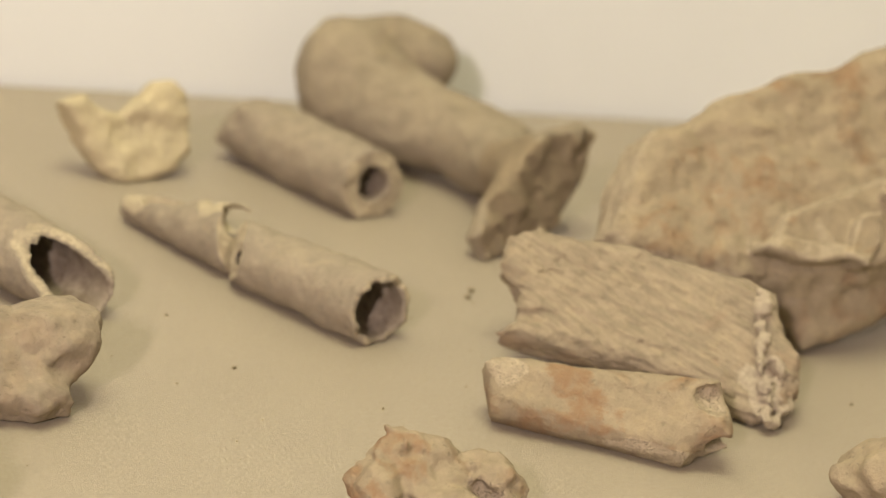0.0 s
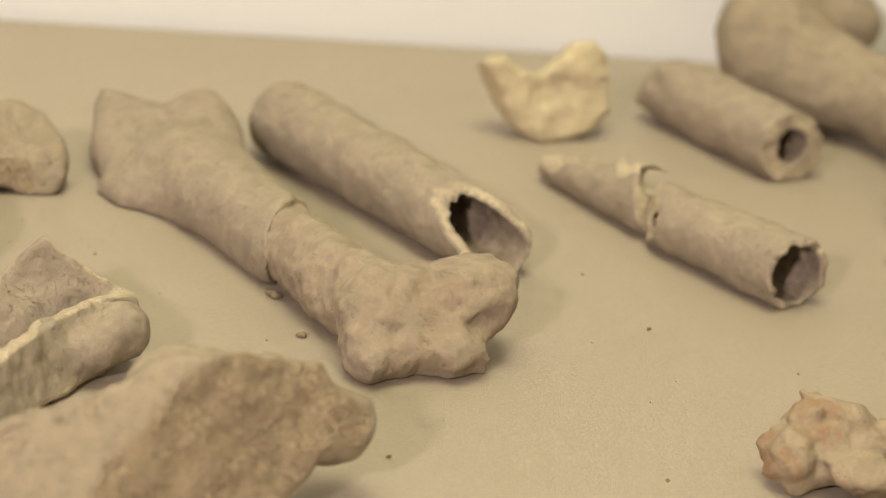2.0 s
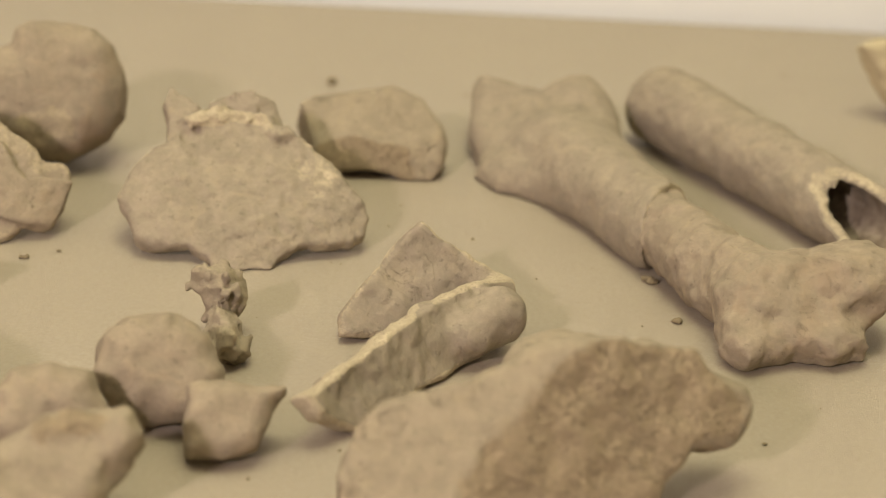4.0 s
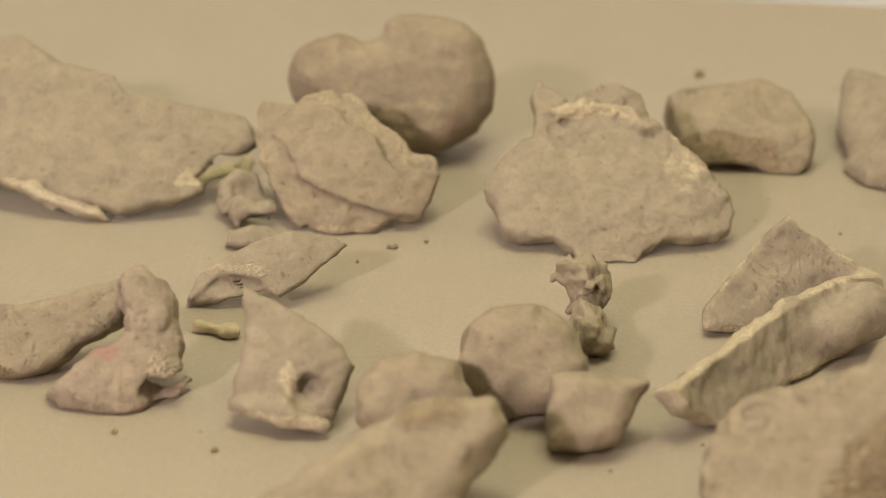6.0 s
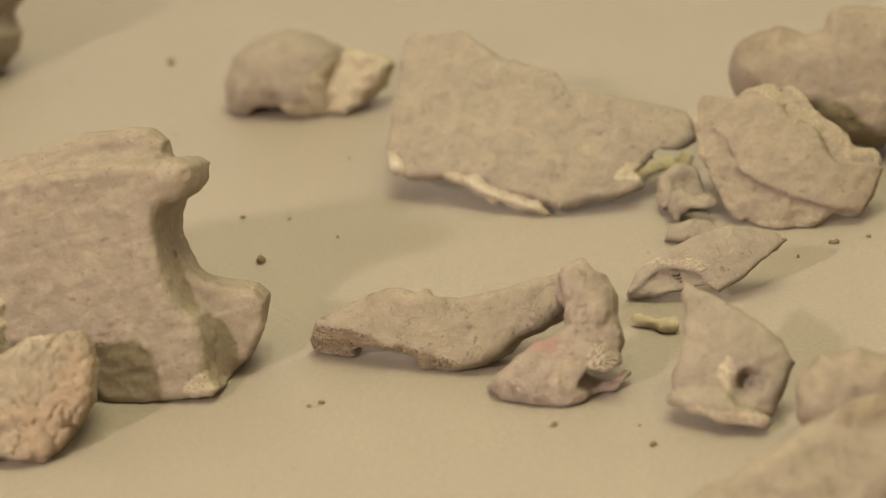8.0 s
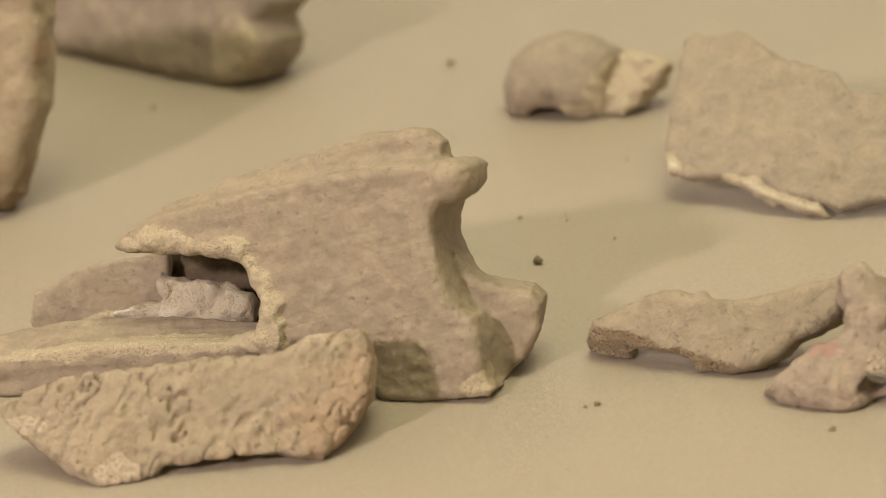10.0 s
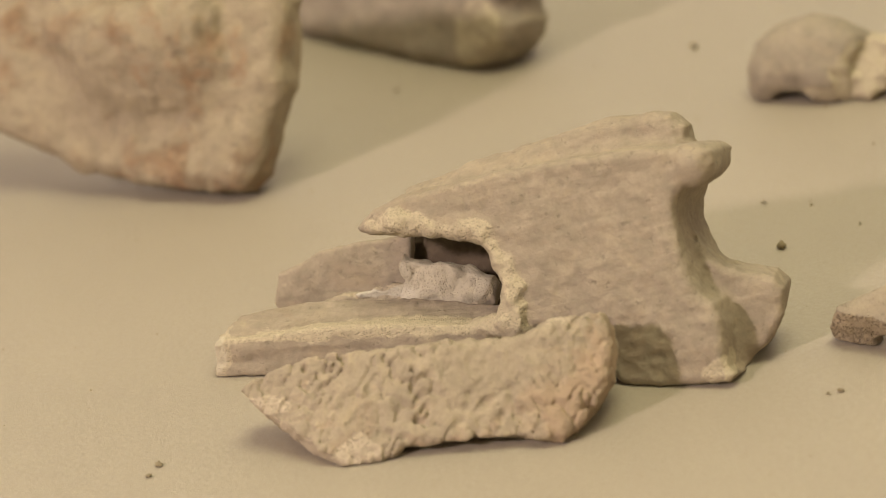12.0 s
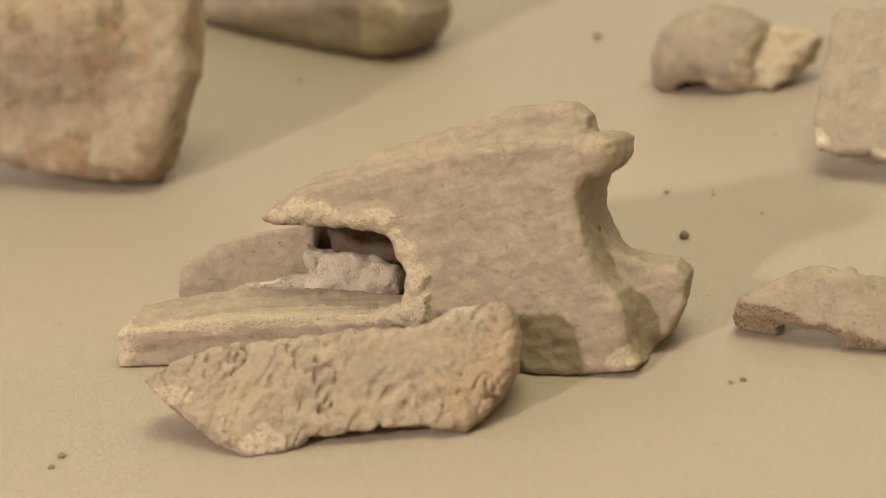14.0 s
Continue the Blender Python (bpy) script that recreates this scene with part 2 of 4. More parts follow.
def bare(solid, *patches):
    """Marks patches (centre, radii, turn, value) of the surface: 1 is raw pale bone, -1 a stain, -2 the dark of a
    hollow.
    """
    def f(p):
        d, m = solid.f(p)
        for c, r, rz, value in patches:
            e = ball(c, r, 0, 0, rz).f(p)[0] + 0.006 * fbm(p, 110, 5, 2)
            w = np.clip(0.5 - e / 0.004, 0, 1)
            m = m + (value - m) * w
        return d, m

    return Solid(f, solid.lo, solid.hi)


def side(point, normal):
    """The half of space that lies beyond a plane."""
    q, n = arr(point), arr(normal) / np.linalg.norm(normal)
    return Solid(lambda p: (-((p - q) @ n), np.zeros(len(p), np.float32)), (0, 0, 0), (0, 0, 0))


def rough(solid, amp, scale, seed=0, octaves=3):
    def f(p):
        d, m = solid.f(p)
        return d + amp * fbm(p, scale, seed, octaves), m

    return Solid(f, solid.lo - amp, solid.hi + amp)


def polygons(solid, step, floor=0.0005):
    """Surface nets: the field on a grid, a vertex in each cell that the surface crosses."""
    lo, hi = solid.lo - 3 * step, solid.hi + 3 * step
    lo[2] = max(lo[2], -2 * step)
    n = np.ceil((hi - lo) / step).astype(int) + 1
    size = 4
    blocks = -(-n // size)
    bc = np.stack(np.meshgrid(*[np.arange(k) for k in blocks], indexing="ij"), -1).reshape(-1, 3)
    coarse = solid.f((lo + step * (bc * size + (size - 1) / 2)).astype(np.float32))[0]
    near = bc[np.abs(coarse) < step * size * 1.9 + 0.002]
    d = np.repeat(np.repeat(np.repeat(np.where(coarse < 0, -1.0, 1.0).astype(np.float32).reshape(blocks), size, 0), size, 1), size, 2)
    m = np.zeros(d.shape, np.float32)
    inner = np.stack(np.meshgrid(*[np.arange(size)] * 3, indexing="ij"), -1).reshape(-1, 3)
    cell = (near[:, None] * size + inner[None]).reshape(-1, 3)
    dv, mv = solid.f((lo + step * cell).astype(np.float32))
    d[cell[:, 0], cell[:, 1], cell[:, 2]] = dv
    m[cell[:, 0], cell[:, 1], cell[:, 2]] = mv
    d, m = d[:n[0], :n[1], :n[2]].copy(), m[:n[0], :n[1], :n[2]].copy()
    e = np.broadcast_to(floor - (lo[2] + step * np.arange(n[2], dtype=np.float32)), d.shape)
    m = np.where(e > d, 0, m)
    d = np.maximum(d, e)
    d[0], d[-1], d[:, 0], d[:, -1], d[:, :, 0], d[:, :, -1] = 1, 1, 1, 1, 1, 1
    s = d < 0
    cells = [s[a:n[0] - 1 + a, b:n[1] - 1 + b, c:n[2] - 1 + c] for a in (0, 1) for b in (0, 1) for c in (0, 1)]
    count = np.sum(cells, axis=0)
    idx = np.argwhere((count > 0) & (count < 8))
    order = np.full(n - 1, -1, np.int64)
    order[idx[:, 0], idx[:, 1], idx[:, 2]] = np.arange(len(idx))
    total, hits, raw = np.zeros((len(idx), 3)), np.zeros(len(idx)), np.zeros(len(idx))
    for a in (0, 1):
        for b in (0, 1):
            for c in (0, 1):
                raw += m[idx[:, 0] + a, idx[:, 1] + b, idx[:, 2] + c] / 8
    for ax in range(3):
        for a in (0, 1):
            for b in (0, 1):
                off = np.array([0, 0, 0])
                off[(ax + 1) % 3], off[(ax + 2) % 3] = a, b
                p = idx + off
                q = p.copy()
                q[:, ax] += 1
                d0, d1 = d[p[:, 0], p[:, 1], p[:, 2]], d[q[:, 0], q[:, 1], q[:, 2]]
                ok = (d0 < 0) != (d1 < 0)
                t = np.where(ok, d0 / np.where(ok, d0 - d1, 1), 0)
                total += np.where(ok[:, None], p + t[:, None] * (q - p), 0)
                hits += ok
    verts = lo + step * (total / hits[:, None])
    faces = []
    for ax in range(3):
        u, v = (ax + 1) % 3, (ax + 2) % 3
        hi_ = [slice(None)] * 3
        lo_ = [slice(None)] * 3
        hi_[ax], lo_[ax] = slice(1, None), slice(None, -1)
        e = np.argwhere(s[tuple(lo_)] != s[tuple(hi_)])
        first = s[e[:, 0], e[:, 1], e[:, 2]]
        quad = []
        for a, b in ((0, 0), (1, 0), (1, 1), (0, 1)):
            c = e.copy()
            c[:, u] -= a
            c[:, v] -= b
            quad.append(order[c[:, 0], c[:, 1], c[:, 2]])
        quad = np.stack(quad, 1)
        quad[~first] = quad[~first][:, ::-1]
        faces.append(quad)
    return verts, np.concatenate(faces), raw


def mesh_part(name, verts, faces, raw, material, parent, label=""):
    used, again = np.unique(faces, return_inverse=True)
    me = bpy.data.meshes.new(name)
    me.from_pydata(verts[used].tolist(), [], again.reshape(-1, 4).tolist())
    at = me.attributes.new("raw", "FLOAT", "POINT")
    at.data.foreach_set("value", raw[used].astype(np.float32))
    me.polygons.foreach_set("use_smooth", np.ones(len(me.polygons), bool))
    me.materials.append(material)
    ob = new(name, me)
    if parent:
        ob.parent = parent
    return tagged(ob, label=label) if label else ob


def islands(faces, count):
    """A number for each face, the same for faces that hang together."""
    mark = np.arange(count)
    while True:
        low = mark[faces].min(1)
        fresh = mark.copy()
        for k in range(4):
            np.minimum.at(fresh, faces[:, k], low)
        fresh = fresh[fresh]
        if (fresh == mark).all():
            return mark[faces[:, 0]]
        mark = fresh


def sculpt(name, solid, material, label, category="bone", skin="body", inner="", step=0.0017, group=""):
    """One bone: an empty at its base, with its outer surface and its raw broken faces as parts."""
    verts, faces, raw = polygons(rough(solid, 0.0009, 260, len(bpy.data.objects) % 17, 2), step)
    base = np.array([*((verts.min(0) + verts.max(0)) / 2)[:2], 0.0])
    verts = verts - base
    groups = islands(faces, len(verts))
    sizes = np.bincount(groups)
    faces = faces[sizes[groups] > 0.03 * len(faces)]
    split = raw[faces].mean(1) > 0.5
    pieces = []
    if inner and split.any():
        number = islands(faces[split], len(verts))
        chosen = [n for n in np.unique(number) if (number == n).sum() > 150]
        pieces = [faces[split][number == n] for n in chosen]
        keep = ~split
        keep[np.flatnonzero(split)[~np.isin(number, chosen)]] = True
    if not pieces:
        ob = mesh_part(name, verts, faces, raw, material, None)
        ob.location = base
    else:
        ob = new(name)
        ob.empty_display_size = 0.02
        ob.location = base
        mesh_part(skin, verts, faces[keep], raw, material, ob)
        for piece in pieces:
            mesh_part(inner, verts, piece, raw, material, ob, "paler porous broken bone")
    return tagged(ob, label=label, category=category, group=group)


# ---- the room and the table ----
def slab_mesh(name, lo, hi, material, bevel=0.0):
    bm = bmesh.new()
    bmesh.ops.create_cube(bm, size=1)
    lo, hi = Vector(lo), Vector(hi)
    for v in bm.verts:
        v.co = Vector([(lo[k] + hi[k]) / 2 + v.co[k] * (hi[k] - lo[k]) for k in range(3)])
    if bevel:
        bmesh.ops.bevel(bm, geom=bm.edges[:], offset=bevel, segments=3, affect="EDGES")
    me = bpy.data.meshes.new(name)
    bm.to_mesh(me)
    bm.free()
    me.materials.append(material)
    return new(name, me)


TURN = -0.150
wall = slab_mesh("wall_north", (-3.0, 0.0, -0.75), (3.0, 0.12, 2.9), PLASTER)
wall.matrix_world = pose(0.15, 1.645, 0, 0, 0, math.degrees(TURN))
tagged(wall, "plain off-white painted wall behind the table", "wall", kind="structure")
# These walls are out of view; their pale paint adds bounced fill.
for name, lo, hi in (("wall_south", (-3.0, -2.12, -0.75), (3.2, -2.0, 2.9)), ("wall_west", (-3.12, -2.12, -0.75), (-3.0, 2.4, 2.9)), ("wall_east", (3.2, -2.12, -0.75), (3.32, 2.4, 2.9))):
    tagged(slab_mesh(name, lo, hi, ROOM), "plain off-white painted wall", "wall", kind="structure")
tagged(slab_mesh("ceiling", (-3.12, -2.12, 2.9), (3.32, 2.4, 3.0), CEILING), "plain white ceiling", "ceiling", kind="structure")
tagged(slab_mesh("floor", (-3.12, -2.12, -0.85), (3.32, 2.4, -0.75), FLOOR), "plain beige floor", "floor", kind="structure")


def table():
    ob = new("table")
    top = slab_mesh("tabletop", (-1.9, -1.08, -0.03), (1.9, -0.004, 0.0), CLOTH, 0.004)
    top.parent = ob
    for x in (-1.8, 1.8):
        for y in (-1.0, -0.1):
            leg = slab_mesh("leg", (x - 0.03, y - 0.03, -0.75), (x + 0.03, y + 0.03, -0.03), FLOOR, 0.004)
            leg.parent = ob
    ob.matrix_world = pose(0.15, 1.645, 0, 0, 0, math.degrees(TURN))
    return tagged(ob, "long table covered in beige woven cloth against the wall", "table")


table()

# ---- kinds of bone ----
def hollow_tube(a, b, ra, rb, bore, tip, normal, jag=0.004, seed=1, squash=1.0):
    """A length of long-bone shaft, hollow, snapped off at the end towards b."""
    a, b = arr(a), arr(b)
    along = (b - a) / np.linalg.norm(b - a)
    s = rough(cone(a, b + along * 0.03, ra, rb, squash), 0.003, 45, seed)
    # The bore is darkened in colour too, for the shade inside the tube.
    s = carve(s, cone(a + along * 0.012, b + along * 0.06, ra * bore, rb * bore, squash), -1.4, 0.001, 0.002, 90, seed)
    return carve(s, side(tip, normal), 0.6, 0.001, jag, 90, seed + 3)


def grained(solid, seed, depth, along, scale=130, stretch=0.88):
    """Long splits that run along the bone."""
    ax = arr(along) / np.linalg.norm(along)

    def f(p):
        d, m = solid.f(p)
        q = p - (p @ ax)[:, None] * ax * stretch
        return d + depth * fbm(q, scale, seed, 3), m

    return Solid(f, solid.lo - depth, solid.hi + depth)


def furrowed(solid, seed, depth, along, scale=150, stretch=0.8):
    """Narrow grooves that wander along the surface, deeper in some places than in others."""
    ax = arr(along) / np.linalg.norm(along)

    def f(p):
        d, m = solid.f(p)
        q = p - (p @ ax)[:, None] * ax * stretch
        groove = np.clip(1 - np.abs(fbm(q, scale, seed, 2)) / 0.13, 0, 1)
        groove = groove * np.clip(0.45 + 1.6 * value_noise(p, 45, seed + 4), 0, 1)
        return d + depth * groove, m - 0.7 * groove

    return Solid(f, solid.lo, solid.hi)


def dented(solid, centre, radii, raw=0.3, k=0.003, rz=0):
    return carve(solid, ball(centre, radii, 0, 0, rz), raw, k, 0.002, 110, 3)


# ---- right end of the table ----
# two pieces of split shaft lying end to end
s = hollow_tube((0.550, 1.214, 0.018), (0.595, 1.114, 0.020), 0.0185, 0.0225, 0.80, (0.592, 1.124, 0.020), (0.28, -0.95, 0.06), 0.008, 2)
s = carve(s, side((0.547, 1.228, 0.017), (-1, 0.35, 0.2)), 1.0, 0.001, 0.004, 100, 5)
sculpt("bone_shaft", s, GREY, "grey hollow long-bone shaft with a snapped pale rim", skin="shaft", inner="broken_end", step=0.0013)

s = rough(cone((0.518, 1.317, 0.009), (0.554, 1.234, 0.018), 0.008, 0.0215), 0.003, 50, 4)
s = carve(s, cone((0.523, 1.299, 0.022), (0.573, 1.234, 0.022), 0.006, 0.012), 0.6, 0.001, 0.003, 90, 4)
s = carve(s, side((0.553, 1.233, 0.022), (0.30, -0.80, 0.50)), 1.0, 0.001, 0.005, 90, 6)
s = carve(s, side((0.522, 1.298, 0.026), (-0.35, 0.1, 0.9)), 1.0, 0.001, 0.006, 70, 6)
s = carve(s, ball((0.538, 1.260, 0.040), (0.016, 0.014, 0.010)), 1.0, 0.002, 0.004, 90, 7)
# Hole coloured dark brown, its shade included.
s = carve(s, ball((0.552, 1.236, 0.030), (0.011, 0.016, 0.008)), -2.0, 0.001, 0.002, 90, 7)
s = bare(s, ((0.548, 1.250, 0.030), (0.014, 0.016, 0.016), 20, 1.0), ((0.519, 1.315, 0.016), (0.014, 0.02, 0.005), -20, 1.0))
sculpt("bone_splinter", s, GREY, "grey split shaft fragment with cream broken edge", skin="shaft", inner="broken_edge", step=0.0013)

# thick-walled shaft behind them
s = hollow_tube((0.639, 1.421, 0.021), (0.677, 1.309, 0.021), 0.022, 0.0225, 0.48, (0.673, 1.316, 0.021), (0.18, -0.97, 0.10), 0.003, 7)
s = join(0.008, s, cone((0.634, 1.433, 0.016), (0.618, 1.429, 0.014), 0.010, 0.004), cone((0.632, 1.409, 0.034), (0.624, 1.413, 0.038), 0.008, 0.004))
sculpt("bone_shaft", s, GREY, "grey thick-walled bone shaft with a small marrow hole", skin="shaft", inner="broken_end", step=0.0015)

# pale saddle-shaped piece
s = slab((0.547, 1.391, -0.004), (0.996, 0.087, 0.000), (-0.033, 0.373, 0.927), [(-49, 53), (-32, 56), (-23, 48), (-8, 44), (4, 54), (13, 62), (26, 64), (36, 56), (39, 39), (37, 19), (28, 9), (8, 0), (-12, 0), (-26, 9), (-34, 24), (-43, 42)], 0.022, 0.002, 0.007)
s = dented(s, (0.548, 1.386, 0.036), (0.020, 0.014, 0.016), 0.5, 0.006)
sculpt("vertebra_fragment", rough(s, 0.004, 70, 8), CREAM, "cream saddle-shaped bone fragment standing on edge", skin="body", inner="hollow", step=0.0015)

# long bone with a rounded head, by the wall
s = join(0.016, ball((0.718, 1.469, 0.055), (0.033, 0.028, 0.030)), ball((0.754, 1.478, 0.062), (0.030, 0.024, 0.022)), ball((0.781, 1.472, 0.054), (0.020, 0.024, 0.022)),
         cone((0.722, 1.458, 0.034), (0.779, 1.353, 0.028), 0.036, 0.024), cone((0.773, 1.358, 0.028), (0.763, 1.271, 0.038), 0.024, 0.020))
s = join(0.020, rough(s, 0.004, 40, 9), slab((0.710, 1.232, 0.000), (0.978, 0.207, 0.000), (-0.097, 0.459, 0.883), [(-2, 18), (13, 40), (37, 59), (58, 74), (91, 81), (108, 73), (99, 47), (85, 31), (75, 12), (38, 12), (9, -1)], 0.032, 0.0, 0.013))
s = carve(s, side((0.755, 1.260, 0.040), (0.35, -0.86, 0.10)), 0.7, 0.004, 0.010, 60, 9)
s = dented(s, (0.808, 1.307, 0.034), (0.010, 0.02, 0.020), 0.7, 0.004)
s = bare(s, ((0.753, 1.259, 0.035), (0.036, 0.06, 0.034), 0, 0.9))
sculpt("long_bone", s, BROWNRAW, "grey-brown long bone with rounded head and rough broken flare", skin="shaft", inner="broken_flare", step=0.0018)

# big flat bone, and the split pieces stacked before it
s = slab((0.831, 1.074, 0.000), (0.994, -0.107, 0.000), (0.066, 0.612, 0.788), [(-112, 70), (-101, 96), (-80, 130), (-34, 151), (25, 173), (94, 196), (148, 202), (126, 77), (52, 40), (23, 40), (-25, 42), (-64, 48), (-106, 60)], 0.050, 0.006, 0.012, 0.0, 0.7)
s = join(0.010, s, slab((0.837, 1.083, 0.000), (0.996, 0.084, 0.000), (-0.042, 0.498, 0.866), [(-20, 53), (82, 51), (141, 51), (134, 13), (75, 17), (35, 7), (4, 2), (-2, 22)], 0.030, 0.0, 0.012))
s = dented(s, (0.707, 1.076, 0.100), (0.012, 0.02, 0.024), 1.0, 0.003)
s = dented(s, (0.821, 1.067, 0.055), (0.05, 0.02, 0.005), 0.5, 0.002, -8)
s = join(0.002, rough(s, 0.007, 30, 11), cone((0.831, 1.047, 0.066), (0.848, 1.060, 0.084), 0.004, 0.003), cone((0.850, 1.058, 0.105), (0.880, 1.071, 0.110), 0.007, 0.005))
s = join(0.0015, s, slab((0.823, 1.063, 0.000), (0.993, -0.116, 0.000), (0.072, 0.611, 0.788), [(-16, 65), (-2, 85), (45, 103), (79, 112), (131, 113), (125, 80), (53, 55), (24, 61)], 0.050, 0.004, 0.004, 0.0, 0.8))
for flake in (((0.817, 1.053, 0.000), (0.994, -0.108, 0.000), (0.067, 0.612, 0.788), [(35, 66), (46, 90), (62, 93), (58, 73), (45, 59)]), ((0.817, 1.053, 0.000), (0.994, -0.108, 0.000), (0.067, 0.612, 0.788), [(63, 103), (80, 118), (97, 116), (89, 97), (74, 95)]),
              ((0.818, 1.054, 0.000), (0.994, -0.108, 0.000), (0.067, 0.612, 0.788), [(-20, 69), (-4, 76), (40, 72), (47, 64), (9, 62)])):
    s = join(0.001, s, slab(*flake, 0.050, 0.003, 0.002, 0.0, 1.0))
s = grained(s, 8, 0.003, (1.0, -0.3, 0.35), 70, 0.85)
chip = slab((0.829, 1.055, -0.024), (0.994, -0.107, 0.000), (0.066, 0.612, 0.788), [(-94, 117), (-84, 124), (-71, 114), (-77, 103), (-72, 92), (-85, 88), (-92, 83), (-108, 73), (-100, 90)], 0.010, 0.0, 0.001)
s = join(0.001, s, bare(rough(chip, 0.003, 120, 2), ((0.75, 1.12, 0.09), (0.06, 0.06, 0.06), 0, 1.3)))
s = bare(s, ((0.706, 1.066, 0.110), (0.012, 0.04, 0.022), 0, 1.0), ((0.793, 1.092, 0.100), (0.05, 0.05, 0.022), 0, -0.5), ((0.771, 1.097, 0.075), (0.03, 0.05, 0.014), 0, -0.5), ((0.819, 1.066, 0.062), (0.04, 0.04, 0.005), 0, 0.9), ((0.846, 1.057, 0.075), (0.008, 0.04, 0.016), 0, 1.0), ((0.868, 1.075, 0.100), (0.014, 0.04, 0.012), 0, 1.0))
sculpt("large_bone", rough(s, 0.002, 90, 12), RUSTY, "large tan flat bone with rust stains and flaking edges", skin="body", inner="broken_edge", step=0.0018)

ax = arr((0.757, 1.012, 0.030)) - arr((0.693, 1.131, 0.030))
s = slab((0.647, 1.074, 0.000), (0.806, -0.591, 0.000), (0.439, 0.599, 0.669), [(-18, 61), (-18, 79), (-3, 90), (10, 87), (49, 92), (115, 84), (132, 78), (139, 57), (150, 43), (153, 24), (147, 11), (133, -2), (122, 1), (102, 15), (57, 19), (-5, 19), (-11, 21), (-3, 29), (-5, 47)], 0.026, 0.006, 0.009)
s = carve(s, cone((0.643, 1.094, 0.028), (0.684, 1.075, 0.036), 0.0085, 0.001), -0.5, 0.001, 0.002, 90, 3)
for p in ((0.759, 0.988, 0.024), (0.765, 0.990, 0.034), (0.744, 0.982, 0.018), (0.753, 0.988, 0.066)):
    s = dented(s, p, (0.010, 0.012, 0.007), 0.3, 0.0015)
for p, q in (((0.772, 1.034, 0.058), (0.768, 1.024, 0.046)), ((0.766, 1.018, 0.040), (0.757, 1.004, 0.028)), ((0.766, 1.003, 0.034), (0.770, 0.996, 0.020)), ((0.756, 0.994, 0.022), (0.755, 0.986, 0.008)), ((0.770, 0.992, 0.012), (0.756, 0.985, 0.006))):
    s = join(0.002, s, bare(rough(cone(p, q, 0.0030, 0.0022), 0.006, 150, 3), (p, (0.05, 0.05, 0.05), 0, 0.95)))
s = bare(s, ((0.757, 0.984, 0.026), (0.010, 0.03, 0.022), 0, 0.8), ((0.756, 0.997, 0.062), (0.010, 0.03, 0.014), 0, 0.9), ((0.651, 1.053, 0.030), (0.024, 0.03, 0.006), 0, 0.7), ((0.662, 1.094, 0.070), (0.02, 0.03, 0.004), 0, 0.7))
sculpt("split_bone", furrowed(grained(s, 12, 0.0022, ax, 260, 0.94), 5, 0.0016, ax, 200, 0.95), GRAINED, "tan weathered bone with long splits, lying on smaller pieces", skin="body", inner="broken_end", step=0.0010)

s = slab((0.602, 1.008, 0.000), (0.793, -0.610, 0.000), (0.408, 0.530, 0.743), [(-12, 33), (-8, 38), (11, 42), (108, 52), (111, 45), (119, 29), (120, 21), (104, 13), (98, 4), (78, 5), (19, 7), (-2, 8)], 0.030, 0.006, 0.011)
s = dented(s, (0.697, 0.951, 0.036), (0.011, 0.016, 0.007), 0.6, 0.002)
s = bare(s, ((0.642, 0.989, 0.028), (0.012, 0.04, 0.012), 10, -0.95), ((0.636, 0.986, 0.014), (0.018, 0.04, 0.006), 10, -0.95), ((0.624, 0.995, 0.010), (0.02, 0.04, 0.004), 10, -0.5), ((0.603, 1.001, 0.034), (0.018, 0.04, 0.008), 0, 1.0), ((0.677, 0.960, 0.008), (0.03, 0.04, 0.005), 12, 1.0))
s = dented(s, (0.703, 0.953, 0.016), (0.012, 0.014, 0.007), 0.8, 0.002)
sculpt("bone_shaft", grained(s, 15, 0.0016, ax), RUSTY, "pale bone shaft fragment with rust-red stains", skin="shaft", inner="broken_end", step=0.0013)

# small knobbly pieces near the table's front
s = join(0.008, ball((0.519, 0.931, 0.022), (0.020, 0.018, 0.018)), ball((0.499, 0.924, 0.015), (0.014, 0.016, 0.014)), ball((0.534, 0.913, 0.016), (0.024, 0.018, 0.014)), ball((0.558, 0.914, 0.016), (0.012, 0.012, 0.014)))
s = dented(s, (0.544, 0.898, 0.020), (0.008, 0.012, 0.006), 0.8)
s = bare(s, ((0.508, 0.919, 0.034), (0.016, 0.03, 0.010), 0, -0.8), ((0.491, 0.923, 0.014), (0.010, 0.03, 0.010), 0, -0.8), ((0.567, 0.912, 0.012), (0.008, 0.02, 0.010), 0, 0.9))
sculpt("knobbly_bone", rough(s, 0.012, 60, 16), RUSTY, "small knobbly rust-stained bone fragment", skin="body", inner="hollow", step=0.0013)
s = join(0.01, ball((0.758, 0.896, 0.022), (0.022, 0.018, 0.020)), ball((0.764, 0.880, 0.020), (0.025, 0.02, 0.018)))
sculpt("knobbly_bone", rough(s, 0.010, 50, 17), RUSTY, "small rounded rust-stained bone fragment", step=0.0016)

# ---- the hollow shaft with an oblique break, and the long bone in two pieces ----
s = hollow_tube((0.366, 1.356, 0.023), (0.425, 1.205, 0.020), 0.0235, 0.0215, 0.70, (0.402, 1.192, 0.027), (-0.12, -0.55, 0.83), 0.003, 18)
s = carve(s, side((0.371, 1.403, 0.030), (-0.75, 0.65, 0.1)), 0.3, 0.004, 0.004, 60, 4)
sculpt("bone_shaft", s, GREY, "grey hollow shaft with an oblique break and dark marrow hole", skin="shaft", inner="broken_end", step=0.0014)

